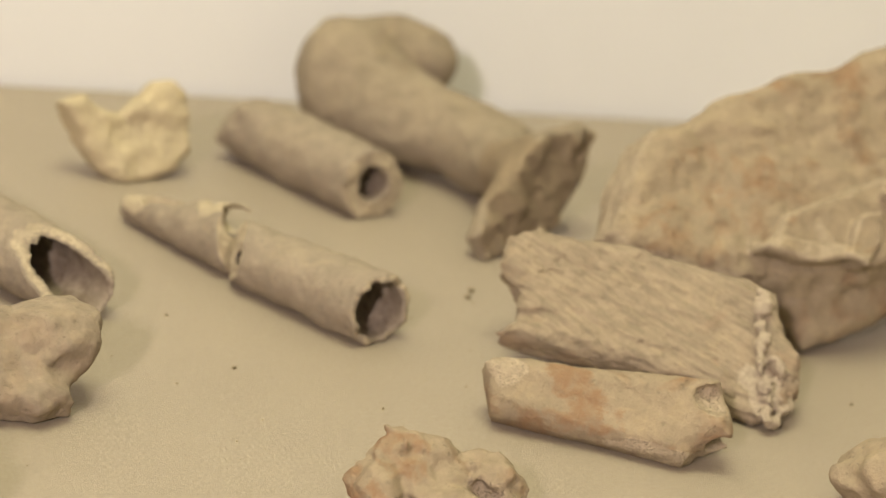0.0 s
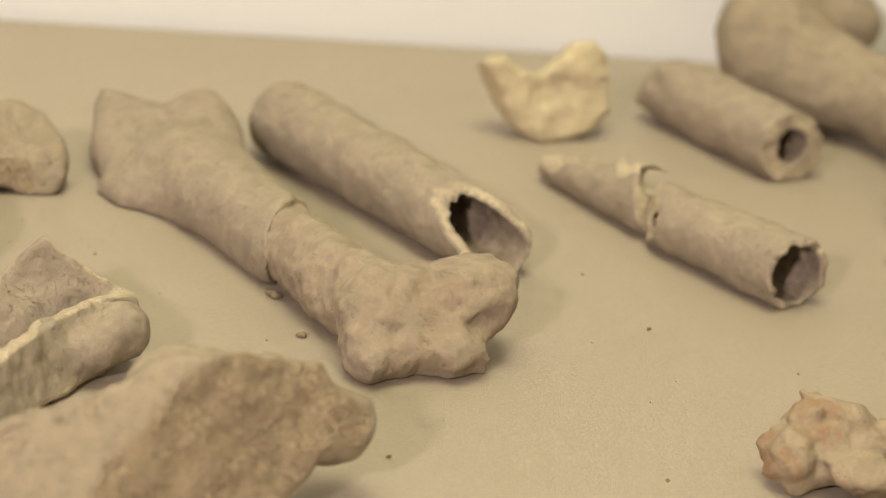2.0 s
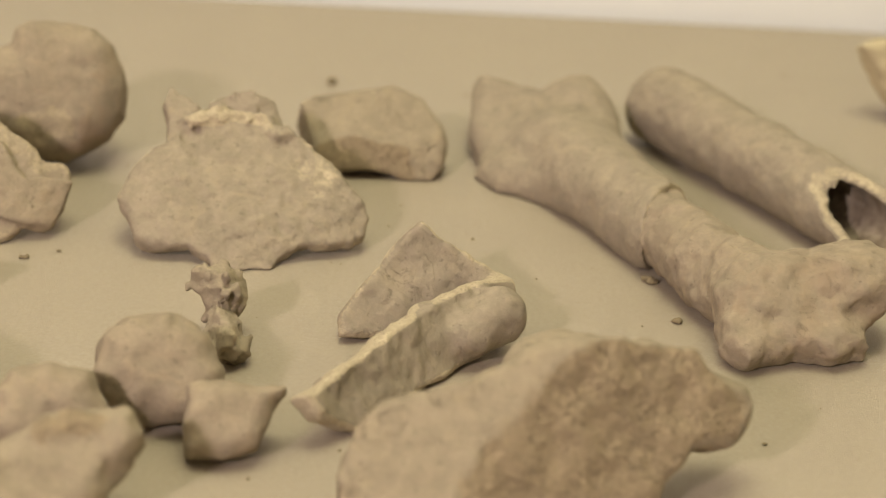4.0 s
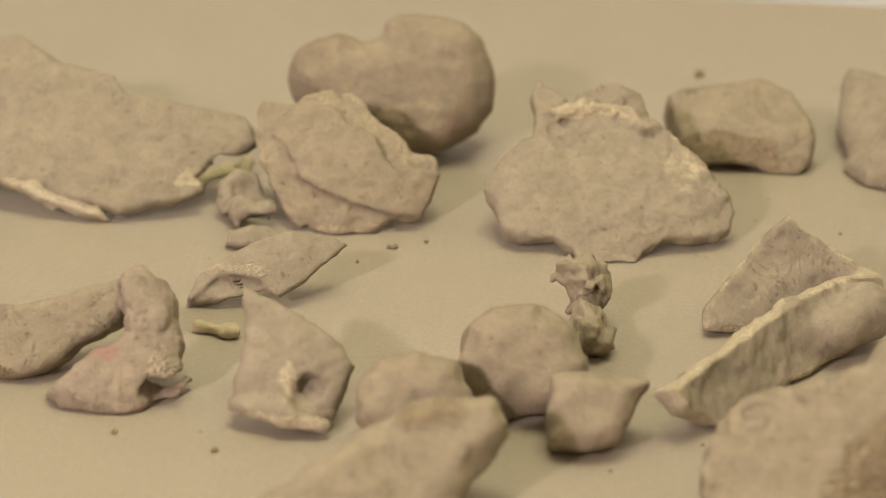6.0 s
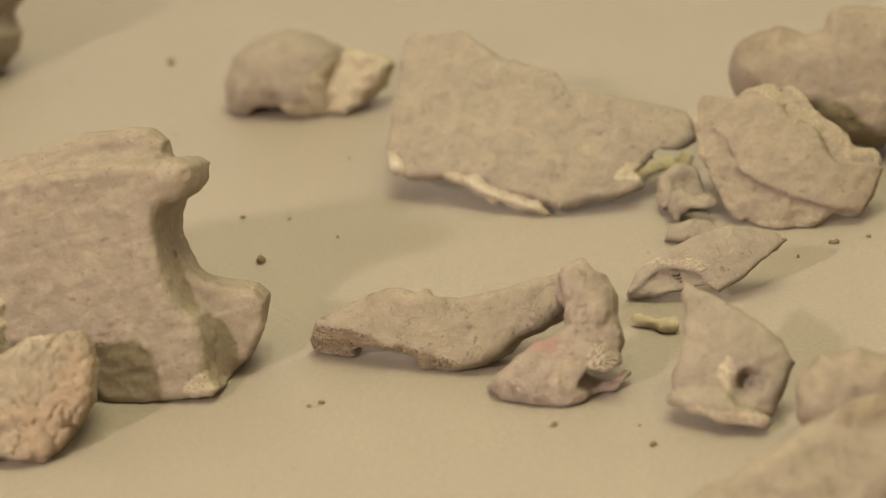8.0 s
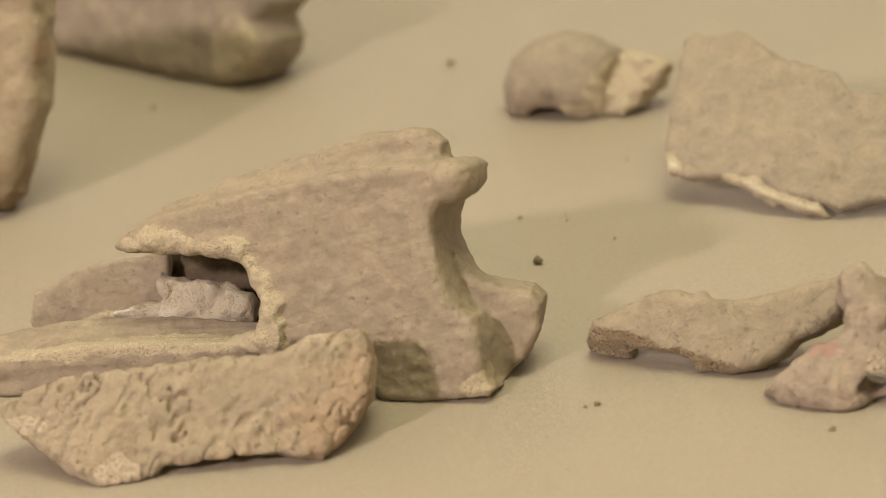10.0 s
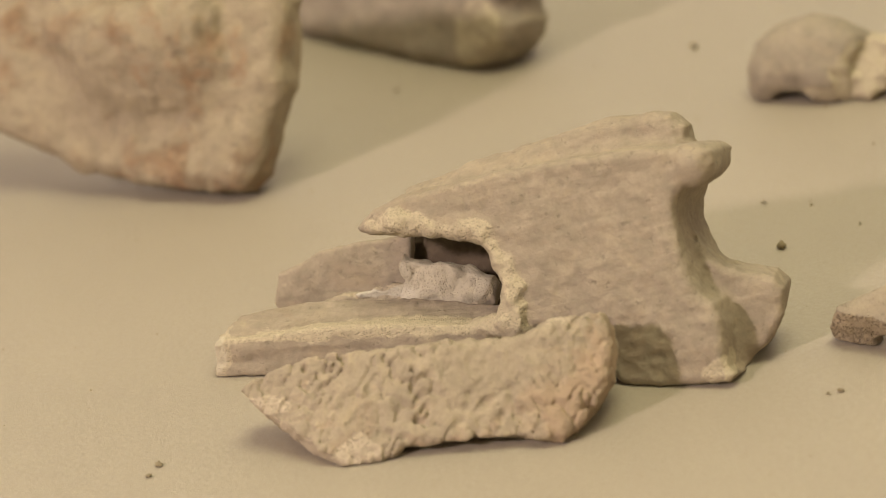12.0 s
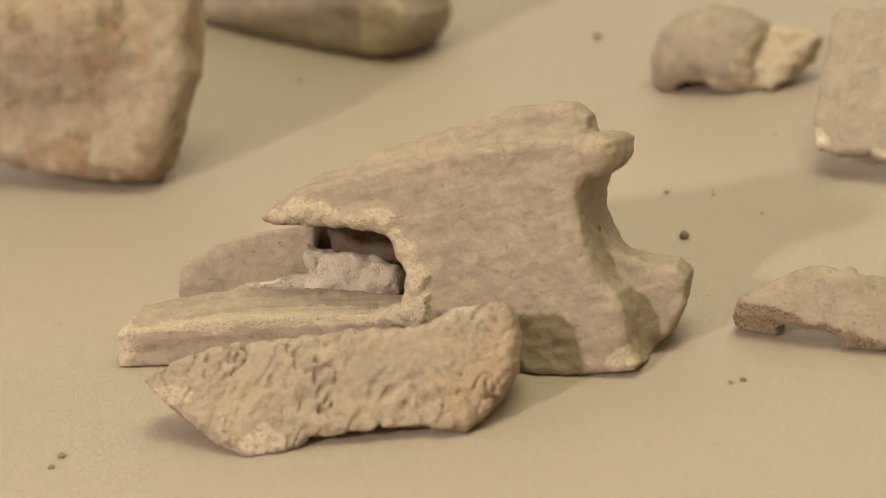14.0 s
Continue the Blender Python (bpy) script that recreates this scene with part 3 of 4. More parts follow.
s = slab((0.264, 1.264, 0.000), (0.447, -0.894, 0.000), (0.817, 0.409, 0.407), [(-112, 54), (-106, 62), (-67, 72), (-61, 90), (-51, 97), (-26, 90), (4, 70), (50, 56), (102, 45), (102, 2), (35, 11), (-4, 3), (-17, -5), (-40, -3), (-51, 9), (-76, 21)], 0.036, 0.006, 0.016)
s = join(0.018, s, cone((0.289, 1.295, 0.021), (0.325, 1.162, 0.020), 0.021, 0.0195))
s = carve(rough(s, 0.003, 40, 19), side((0.320, 1.176, 0.020), (0.80, -0.58, 0.1)), 1.0, 0.001, 0.003, 80, 19)
sculpt("long_bone", s, GREY, "grey long bone upper half with flared end", skin="shaft", inner="broken_end", step=0.0015)
s = join(0.014, cone((0.317, 1.192, 0.020), (0.347, 1.076, 0.021), 0.0200, 0.0215), slab((0.331, 1.035, 0.000), (1.000, 0.000, 0.000), (0.000, 0.829, 0.559), [(-5, 44), (8, 61), (29, 65), (48, 70), (69, 71), (81, 59), (79, 46), (65, 36), (63, 27), (62, 15), (42, 7), (26, 13), (14, 12), (0, 5), (-10, 17)], 0.030, 0.004, 0.012),
         ball((0.391, 1.077, 0.032), (0.020, 0.020, 0.016)))
s = carve(rough(rough(s, 0.005, 55, 20), 0.0018, 150, 4), side((0.320, 1.178, 0.020), (-0.80, 0.58, -0.1)), 1.0, 0.001, 0.003, 80, 19)
s = bare(s, ((0.334, 1.050, 0.042), (0.020, 0.03, 0.014), 20, -0.6), ((0.376, 1.035, 0.012), (0.014, 0.02, 0.006), 0, 0.4), ((0.366, 1.048, 0.030), (0.03, 0.03, 0.03), 0, -0.4))
s = dented(s, (0.395, 1.046, 0.026), (0.016, 0.014, 0.006), 0.0, 0.006)
sculpt("long_bone", s, TAUPE, "grey-brown long bone lower half with knuckled joint end", skin="shaft", inner="broken_end", step=0.0014)

# ---- near blocks ----
s = slab((0.119, 0.886, 0.000), (0.996, -0.084, 0.000), (0.048, 0.572, 0.819), [(0, 39), (18, 61), (57, 68), (73, 81), (109, 87), (149, 86), (166, 72), (171, 58), (151, 44), (139, 29), (131, 6), (0, 6)], 0.046, 0.004, 0.016)
s = join(0.010, s, ball((0.223, 0.947, 0.050), (0.028, 0.022, 0.012)), ball((0.283, 0.933, 0.034), (0.018, 0.018, 0.016)))
s = rough(s, 0.006, 50, 21)
s = carve(s, side((0.249, 0.913, 0.050), (0.22, -0.90, 0.30)), 0.9, 0.004, 0.004, 70, 21)
s = carve(s, side((0.176, 0.898, 0.044), (-0.22, -0.72, 0.62)), 0.0, 0.003)
s = join(0.001, s, block((0.303, 0.970, 0.034), (0.003, 0.003, 0.009), 0, -28, 0, 0.001))
sculpt("joint_bone", s, BROWNRAW, "brown spongy joint-end bone block with a smooth flat face", skin="body", inner="spongy_face", step=0.0016)

front = slab((0.137, 0.985, 0.000), (0.673, 0.740, 0.000), (-0.301, 0.274, 0.914), [(-25, 27), (-13, 28), (78, 36), (118, 35), (142, 28), (143, 16), (104, 2), (58, 2), (1, 1), (-20, 15)], 0.012, 0.004, 0.003, 0.0, 0.9)
back = slab((0.143, 1.084, 0.000), (0.996, 0.089, 0.000), (-0.039, 0.437, 0.899), [(0, 3), (1, 15), (35, 50), (44, 58), (51, 49), (74, 33), (84, 24), (79, 11), (40, 2)], 0.010, 0.004, 0.003, 0.0, 0.6)
s = join(0.006, front, back, cone((0.131, 1.013, 0.008), (0.192, 1.067, 0.014), 0.008, 0.012), cone((0.201, 1.056, 0.016), (0.215, 1.066, 0.020), 0.012, 0.014))
s = bare(s, ((0.177, 1.074, 0.050), (0.010, 0.05, 0.022), 0, -0.9))
s = dented(s, (0.193, 1.024, 0.014), (0.010, 0.010, 0.008), 0.9, 0.002)
sculpt("wedge_bone", rough(s, 0.004, 60, 22), GREY, "grey wedge-shaped bone with pale ridge and upright spike", skin="body", inner="hollowed_face", step=0.0014)

# ---- the middle of the table ----
s = slab((0.173, 1.292, -0.011), (1.000, 0.000, 0.000), (0.000, 0.766, 0.643), [(-26, 59), (-18, 63), (-2, 64), (17, 67), (28, 69), (45, 60), (53, 41), (56, 32), (52, 16), (41, 2), (32, 3), (14, 12), (2, 16), (-10, 19), (-19, 26), (-23, 41)], 0.030, -0.002, 0.004)
s = carve(rough(s, 0.0025, 45, 23), side((0.200, 1.3020, 0.0180), (-0.05, -0.93, 0.34)), 1.0, 0.001, 0.0015, 120, 23)
s = dented(s, (0.180, 1.290, -0.001), (0.024, 0.020, 0.007), 0.2, 0.002)
s = bare(s, ((0.222, 1.297, 0.014), (0.0155, 0.02, 0.018), 0, -0.1), ((0.215, 1.300, 0.052), (0.02, 0.03, 0.02), 0, -0.2))
sculpt("ankle_bone", s, BROWNRAW, "grey blocky ankle bone with spongy broken facet", skin="body", inner="spongy_face", step=0.0014)

lean = ((1.000, 0.000, 0.000), (0.000, 0.809, 0.588))
s = slab((0.073, 1.177, -0.005), *lean, [(-30, 46), (-25, 61), (-13, 74), (0, 81), (8, 87), (29, 91), (52, 87), (64, 78), (75, 66), (86, 52), (94, 40), (98, 32), (95, 20), (87, 15), (72, 13), (61, 11), (50, 3), (44, -9), (17, -10), (13, 4), (3, 12), (-14, 14), (-23, 20), (-25, 34)], 0.010, -0.009, 0.003, 0.0, 0.4)
s = join(0.003, s, slab((0.073, 1.177, -0.005), *lean, [(-4, 78), (-4, 94), (-6, 105), (-1, 113), (7, 109), (13, 101), (10, 78)], 0.010, 0.0, 0.003), bare(rough(slab((0.073, 1.182, -0.008), *lean, [(8, 80), (14, 99), (26, 109), (38, 111), (50, 107), (57, 96), (62, 82), (49, 78)], 0.014, -0.002, 0.005), 0.005, 110, 5), ((0.107, 1.256, 0.058), (0.018, 0.03, 0.010), 0, -1.0)))
s = carve(s, ball((0.102, 1.226, 0.054), (0.030, 0.030, 0.0075), 36, 0, 0), 0.0, 0.004)
crest = join(0.003, cone((0.082, 1.243, 0.055), (0.099, 1.246, 0.057), 0.0030, 0.0034), cone((0.099, 1.246, 0.057), (0.118, 1.244, 0.055), 0.0034, 0.0030), cone((0.118, 1.244, 0.055), (0.129, 1.236, 0.049), 0.003, 0.005), cone((0.129, 1.238, 0.047), (0.148, 1.224, 0.036), 0.0045, 0.004), cone((0.148, 1.224, 0.036), (0.166, 1.205, 0.023), 0.004, 0.003))
s = join(0.004, s, bare(rough(crest, 0.0045, 140, 2), ((0.12, 1.23, 0.05), (0.1, 0.1, 0.1), 0, 0.48), ((0.10, 1.245, 0.056), (0.022, 0.02, 0.006), 0, 1.0)))
for p, size in (((0.078, 1.236, 0.050), 0.0045), ((0.084, 1.240, 0.051), 0.003), ((0.047, 1.207, 0.030), 0.0035), ((0.120, 1.252, 0.057), 0.003), ((0.104, 1.254, 0.062), 0.0025), ((0.071, 1.250, 0.066), 0.0018)):
    s = carve(s, ball(p, (size, size * 1.4, size * 0.8)), -0.6, 0.001)
s = bare(s, ((0.142, 1.220, 0.034), (0.012, 0.03, 0.010), 30, 0.42), ((0.053, 1.186, 0.013), (0.010, 0.03, 0.005), 0, 0.8), ((0.058, 1.195, 0.018), (0.022, 0.03, 0.010), 0, -0.4), ((0.112, 1.198, 0.022), (0.026, 0.03, 0.010), 0, -0.35), ((0.086, 1.172, 0.008), (0.014, 0.03, 0.006), 0, -0.5))
sculpt("fan_shaped_bone", rough(rough(s, 0.003, 42, 24), 0.0016, 150, 2), GREY, "fan-shaped grey-brown skull plate with pale crest", skin="plate", inner="broken_edge", step=0.0010)

s = join(0.005, ball((0.084, 1.093, 0.028), (0.012, 0.009, 0.009)), cone((0.086, 1.093, 0.022), (0.086, 1.078, 0.014), 0.009, 0.009), ball((0.088, 1.063, 0.008), (0.009, 0.010, 0.010)))
sculpt("spongy_bone", rough(s, 0.012, 95, 25), BROWNRAW, "small crumbly brown spongy bone piece", step=0.0012)

lean = ((1.000, 0.000, 0.000), (0.000, 0.719, 0.695))
s = rough(slab((-0.066, 1.211, -0.003), *lean, [(-14, 76), (-10, 82), (7, 77), (14, 81), (27, 84), (38, 83), (47, 74), (55, 63), (64, 55), (70, 48), (83, 46), (86, 38), (82, 27), (76, 15), (74, 10), (61, 9), (52, 4), (42, 0), (26, -1), (11, 5), (2, 15), (-4, 29), (-11, 49), (-14, 66)], 0.005, -0.010, 0.002, 0.0, 0.6), 0.0035, 110, 5)
s = bare(s, ((-0.030, 1.205, 0.012), (0.040, 0.04, 0.016), 0, -0.3), ((-0.010, 1.250, 0.046), (0.014, 0.03, 0.012), -30, 0.55), ((0.010, 1.236, 0.034), (0.014, 0.03, 0.006), 0, 0.6), ((-0.045, 1.207, 0.002), (0.012, 0.03, 0.003), 0, 1.0), ((-0.020, 1.203, 0.002), (0.008, 0.03, 0.003), 0, 1.0), ((-0.034, 1.262, 0.058), (0.016, 0.03, 0.004), 0, 0.9))
face = rough(slab((-0.066, 1.2085, -0.001), *lean, [(-8, 62), (7, 73), (25, 74), (33, 66), (37, 60), (49, 54), (55, 42), (61, 34), (70, 36), (85, 35), (80, 20), (74, 10), (55, 11), (38, 15), (23, 22), (12, 29), (4, 49)], 0.006, -0.010, 0.0012, 0.0, 0.0), 0.002, 60, 26)
s = join(0.0012, s, carve(face, block((-0.030, 1.235, 0.052), (0.006, 0.03, 0.002), 0, 40, 0, 0.001), 1.0, 0.0008, 0.003, 120, 4))
for p, size in (((-0.064, 1.219, 0.017), 0.0032), ((-0.046, 1.211, 0.013), 0.002), ((-0.040, 1.210, 0.012), 0.0025), ((-0.029, 1.208, 0.012), 0.002)):
    s = carve(s, ball(p, (size, size * 1.6, size * 0.7)), -0.6, 0.001)
sculpt("skull_plate", s, TAUPE, "rounded grey-brown skull plate with flaked edge", skin="plate", inner="broken_edge", step=0.0010)

s = slab((-0.030, 1.323, 0.000), (0.996, -0.092, 0.000), (0.035, 0.373, 0.927), [(-37, 41), (-36, 51), (-30, 59), (-20, 65), (-7, 68), (5, 64), (16, 67), (19, 75), (26, 80), (36, 81), (48, 79), (61, 77), (71, 69), (77, 58), (80, 45), (79, 29), (72, 17), (59, 9), (47, 3), (28, 7), (-1, 12), (-31, 28)], 0.048, -0.004, 0.020)
s = carve(rough(s, 0.004, 45, 27), side((0.016, 1.274, 0.034), (0.12, -0.86, -0.46)), 0.8, 0.002, 0.004, 90, 27)
s = bare(s, ((0.026, 1.302, 0.024), (0.020, 0.05, 0.012), 0, -1.0), ((0.040, 1.310, 0.045), (0.010, 0.05, 0.024), 0, -0.5), ((0.005, 1.294, 0.030), (0.018, 0.04, 0.012), 0, 0.6))
sculpt("double_knuckle_bone", s, TAUPE, "two-lobed brown joint bone standing on its broken face", skin="body", inner="spongy_face", step=0.0016)

s = slab((-0.233, 1.225, -0.001), (1.000, 0.000, 0.000), (0.000, 0.809, 0.588), [(-14, 45), (-13, 78), (-11, 105), (-11, 118), (-5, 123), (5, 119), (22, 120), (32, 107), (42, 96), (64, 91), (77, 85), (84, 74), (109, 69), (148, 67), (154, 50), (145, 41), (131, 36), (123, 25), (128, 18), (112, 10), (100, 7), (84, 1), (70, 7), (53, 11), (39, 20), (15, 23), (0, 24), (-10, 29)], 0.007, -0.012, 0.002, 0.0, 0.2)
s = join(0.008, rough(s, 0.0025, 50, 28), cone((-0.206, 1.311, 0.066), (-0.163, 1.288, 0.050), 0.003, 0.003))
edge = slab((-0.233, 1.222, 0.000), (1.000, 0.000, 0.000), (0.000, 0.809, 0.588), [(10, 44), (19, 39), (42, 25), (58, 14), (79, 3), (84, 0), (70, 4), (53, 8), (39, 15), (27, 21), (14, 29)], 0.007, -0.003, 0.001)
s = join(0.0015, s, bare(rough(edge, 0.003, 150, 3), ((-0.2, 1.23, 0.01), (0.1, 0.1, 0.1), 0, 1.2)))
s = carve(s, ball((-0.090, 1.238, 0.022), (0.014, 0.03, 0.005), 0, 12, 0), -0.7, 0.001, 0.003, 130, 4)
s = bare(s, ((-0.242, 1.245, 0.019), (0.007, 0.02, 0.006), 0, 1.3), ((-0.214, 1.307, 0.070), (0.012, 0.02, 0.005), 0, -0.7), ((-0.110, 1.236, 0.019), (0.012, 0.02, 0.003), -20, 1.0), ((-0.150, 1.222, 0.001), (0.016, 0.02, 0.002), 0, 0.9))
sculpt("shoulder_blade", rough(s, 0.0012, 180, 4), GREY, "broad grey shoulder-blade fragment with cream broken edge", skin="plate", inner="broken_edge", step=0.0014)
s = join(0.004, slab((-0.096, 1.222, 0.000), (0.938, 0.347, 0.000), (-0.199, 0.538, 0.819), [(0, 4), (5, 21), (13, 27), (25, 25), (28, 6), (16, 1)], 0.010, 0.003, 0.004), cone((-0.083, 1.220, 0.008), (-0.071, 1.219, 0.010), 0.008, 0.006))
s = dented(s, (-0.075, 1.220, 0.004), (0.012, 0.012, 0.005))
sculpt("bone_chip", rough(s, 0.005, 80, 29), GREY, "small grey bone chip beside the shoulder blade", step=0.0012)
s = slab((-0.113, 1.270, 0.000), (0.921, 0.390, 0.000), (-0.353, 0.835, 0.423), [(0, 5), (14, 19), (35, 23), (39, 15), (33, 6), (5, -1)], 0.005, 0.006, 0.002)
sculpt("bone_chip", rough(s, 0.004, 80, 30), CREAM, "thin cream bone flake tucked under a plate", step=0.0012)

s = slab((-0.060, 1.118, 0.001), (1.000, 0.000, 0.000), (0.000, 0.669, 0.743), [(-46, 1), (-38, 15), (-16, 27), (1, 34), (23, 35), (33, 31), (24, 20), (11, 8), (0, 1), (-6, 4), (-15, 3), (-28, 0), (-40, -2)], 0.0055, -0.009, 0.0015, 0.0, 0.4)
s = dented(s, (-0.085, 1.108, 0.013), (0.020, 0.012, 0.006), -0.3, 0.001, 0)
s = join(0.001, s, cone((-0.103, 1.116, 0.005), (-0.088, 1.122, 0.017), 0.0016, 0.0022), cone((-0.088, 1.122, 0.017), (-0.060, 1.130, 0.024), 0.0022, 0.0018))
s = bare(s, ((-0.084, 1.122, 0.018), (0.030, 0.03, 0.0030), -30, 0.5))
sculpt("curved_shard", rough(s, 0.0015, 80, 30), GREY, "thin curved cream bone shard", skin="plate", inner="broken_edge", step=0.0011)
s = slab((-0.092, 1.184, 0.000), (0.996, 0.085, 0.000), (-0.065, 0.763, 0.643), [(-1, 3), (4, 14), (24, 16), (37, 7), (24, 2)], 0.008, 0.003, 0.003)
sculpt("bone_chip", rough(s, 0.004, 80, 33), GREY, "small flat grey bone chip", step=0.0012)
s = cone((-0.097, 1.086, 0.003), (-0.081, 1.081, 0.003), 0.003, 0.004)
sculpt("bone_chip", rough(s, 0.004, 120, 34), CREAM, "tiny cream bone splinter", step=0.0011)

s = slab((-0.033, 0.986, -0.002), (1.000, 0.000, 0.000), (0.000, 0.616, 0.788), [(-38, 67), (-25, 59), (-10, 49), (5, 39), (11, 29), (6, 13), (0, 0), (-10, 2), (-22, 6), (-43, 11), (-41, 24), (-36, 39), (-38, 57)], 0.012, -0.008, 0.004)
s = join(0.004, s, cone((-0.074, 0.988, 0.011), (-0.052, 0.980, 0.009), 0.004, 0.006), cone((-0.052, 0.980, 0.009), (-0.034, 0.977, 0.005), 0.006, 0.004))
s = carve(s, ball((-0.041, 0.982, 0.020), (0.0105, 0.012, 0.0095)), -0.7, 0.001, 0.003, 90, 3)
s = carve(s, ball((-0.068, 0.978, 0.000), (0.022, 0.02, 0.006)), 0.0, 0.002)
s = bare(s, ((-0.052, 0.977, 0.008), (0.026, 0.03, 0.0035), -12, 0.9), ((-0.050, 0.985, 0.024), (0.004, 0.02, 0.010), 0, 0.7))
sculpt("curved_shard", rough(s, 0.003, 80, 31), GREY, "grey hollow bone shard with a hole", skin="plate", inner="broken_edge", step=0.0012)

# cluster close to the camera
s = slab((0.030, 0.989, 0.000), (1.000, 0.023, 0.000), (-0.012, 0.500, 0.866), [(-7, 27), (-2, 45), (11, 54), (28, 55), (46, 45), (54, 27), (50, 10), (35, 4), (8, 4)], 0.044, 0.004, 0.020)
sculpt("rounded_bone", rough(s, 0.006, 50, 32), TAUPE, "rounded grey bone lump", step=0.0018)
s = slab((-0.011, 0.951, 0.000), (1.000, 0.028, 0.000), (-0.016, 0.573, 0.819), [(-11, 19), (-6, 37), (1, 46), (17, 49), (34, 44), (41, 27), (33, 5), (2, 4)], 0.036, 0.004, 0.015)
sculpt("rounded_bone", rough(s, 0.006, 50, 33), TAUPE, "grey lumpy bone piece", step=0.0018)
s = slab((0.063, 0.957, 0.000), (1.000, 0.000, 0.000), (0.000, 0.643, 0.766), [(-2, 18), (1, 35), (20, 38), (42, 32), (37, 22), (30, 8), (17, 2), (0, 5)], 0.028, 0.0, 0.009)
sculpt("angular_bone", rough(s, 0.005, 50, 34), TAUPE, "dark grey angular bone piece", step=0.0018)
s = slab((-0.049, 0.880, 0.000), (1.000, 0.015, 0.000), (-0.010, 0.695, 0.719), [(-17, 13), (6, 29), (32, 48), (64, 61), (87, 58), (90, 49), (76, 25), (65, 6), (0, 1)], 0.030, 0.004, 0.010)
s = bare(s, ((0.003, 0.885, 0.050), (0.04, 0.03, 0.010), 12, 0.8))
s = carve(s, side((0.021, 0.895, 0.040), (0.55, -0.80, 0.1)), 0.5, 0.003, 0.004, 80, 5)
sculpt("ridged_bone", rough(s, 0.006, 55, 35), BROWNRAW, "tan ridged bone piece", skin="body", inner="broken_face", step=0.0017)

# ---- towards the left end ----
s = rough(slab((-0.190, 1.038, -0.006), (0.999, -0.052, 0.000), (0.028, 0.529, 0.848), [(-59, 16), (-55, 26), (-42, 33), (-29, 39), (-16, 41), (-2, 38), (14, 38), (35, 43), (50, 49), (61, 52), (64, 44), (62, 33), (52, 25), (41, 20), (36, 14), (26, 8), (16, 5), (10, 3), (0, 0), (-6, 4), (-11, 9), (-27, 10), (-35, 8), (-54, 6), (-59, 9)], 0.022, -0.004, 0.005), 0.0025, 60, 36)
s = join(0.003, s, cone((-0.192, 1.049, 0.032), (-0.191, 1.035, 0.009), 0.0035, 0.0040))
s = carve(s, side((-0.221, 1.037, 0.018), (-0.25, -0.90, -0.36)), 1.0, 0.0012, 0.003, 120, 36)
s = carve(s, ball((-0.179, 1.022, 0.020), (0.010, 0.010, 0.014)), 0.0, 0.006)
s = carve(s, ball((-0.212, 1.034, 0.003), (0.017, 0.030, 0.006)), 0.0, 0.002)
sculpt("rib_fragment", s, BROWNRAW, "grey arched bone fragment with brown spongy end", skin="body", inner="spongy_face", step=0.0013)

s = slab((-0.127, 1.005, -0.007), (1.000, 0.017, 0.000), (-0.011, 0.616, 0.788), [(-32, 13), (-28, 3), (-18, 5), (-8, 2), (0, 0), (10, 3), (16, 10), (25, 12), (31, 21), (26, 28), (30, 36), (25, 47), (24, 57), (19, 65), (9, 69), (1, 66), (-3, 57), (4, 49), (2, 40), (-8, 34), (-16, 28), (-23, 21)], 0.022, -0.005, 0.006)
s = carve(s, ball((-0.105, 1.003, 0.009), (0.013, 0.03, 0.007)), -0.4, 0.002)
s = carve(s, ball((-0.129, 1.028, 0.041), (0.006, 0.012, 0.008)), -0.3, 0.003)
s = bare(s, ((-0.138, 1.016, 0.026), (0.012, 0.03, 0.004), 0, -1.0), ((-0.106, 1.012, 0.020), (0.008, 0.03, 0.008), 0, 0.7))
sculpt("vertebra_fragment", rough(s, 0.0050, 80, 37), PINKISH, "pinkish grey lumpy vertebra fragment", step=0.0012)

s = rough(slab((-0.320, 1.390, -0.009), (0.996, -0.087, 0.000), (0.041, 0.468, 0.883), [(-51, 21), (-45, 39), (-32, 51), (-11, 56), (6, 53), (21, 47), (27, 37), (27, 17), (22, 5), (3, 1), (-7, 0), (-13, 5), (-21, 5), (-32, 0), (-42, 1), (-49, 11)], 0.050, -0.008, 0.018), 0.0025, 45, 38)
s = carve(s, side((-0.325, 1.366, 0.016), (0.05, -0.78, -0.62)), 1.0, 0.002, 0.005, 90, 38)
s = carve(s, side((-0.302, 1.385, 0.030), (0.80, -0.60, -0.05)), 1.0, 0.002, 0.005, 90, 8)
s = join(0.003, s, bare(rough(slab((-0.320, 1.387, -0.008), (0.996, -0.087, 0.000), (0.041, 0.468, 0.883), [(17, 47), (35, 44), (54, 39), (47, 29), (35, 15), (22, 6), (10, 6), (14, 23)], 0.024, 0.0, 0.004), 0.006, 110, 4), ((-0.302, 1.385, 0.030), (0.1, 0.1, 0.1), 0, 0.9)))
s = carve(s, ball((-0.339, 1.375, 0.002), (0.012, 0.03, 0.005)), 0.2, 0.002)
sculpt("domed_bone", s, GREY, "bluish grey domed bone with cream broken underside", skin="dome", inner="broken_face", step=0.0015)

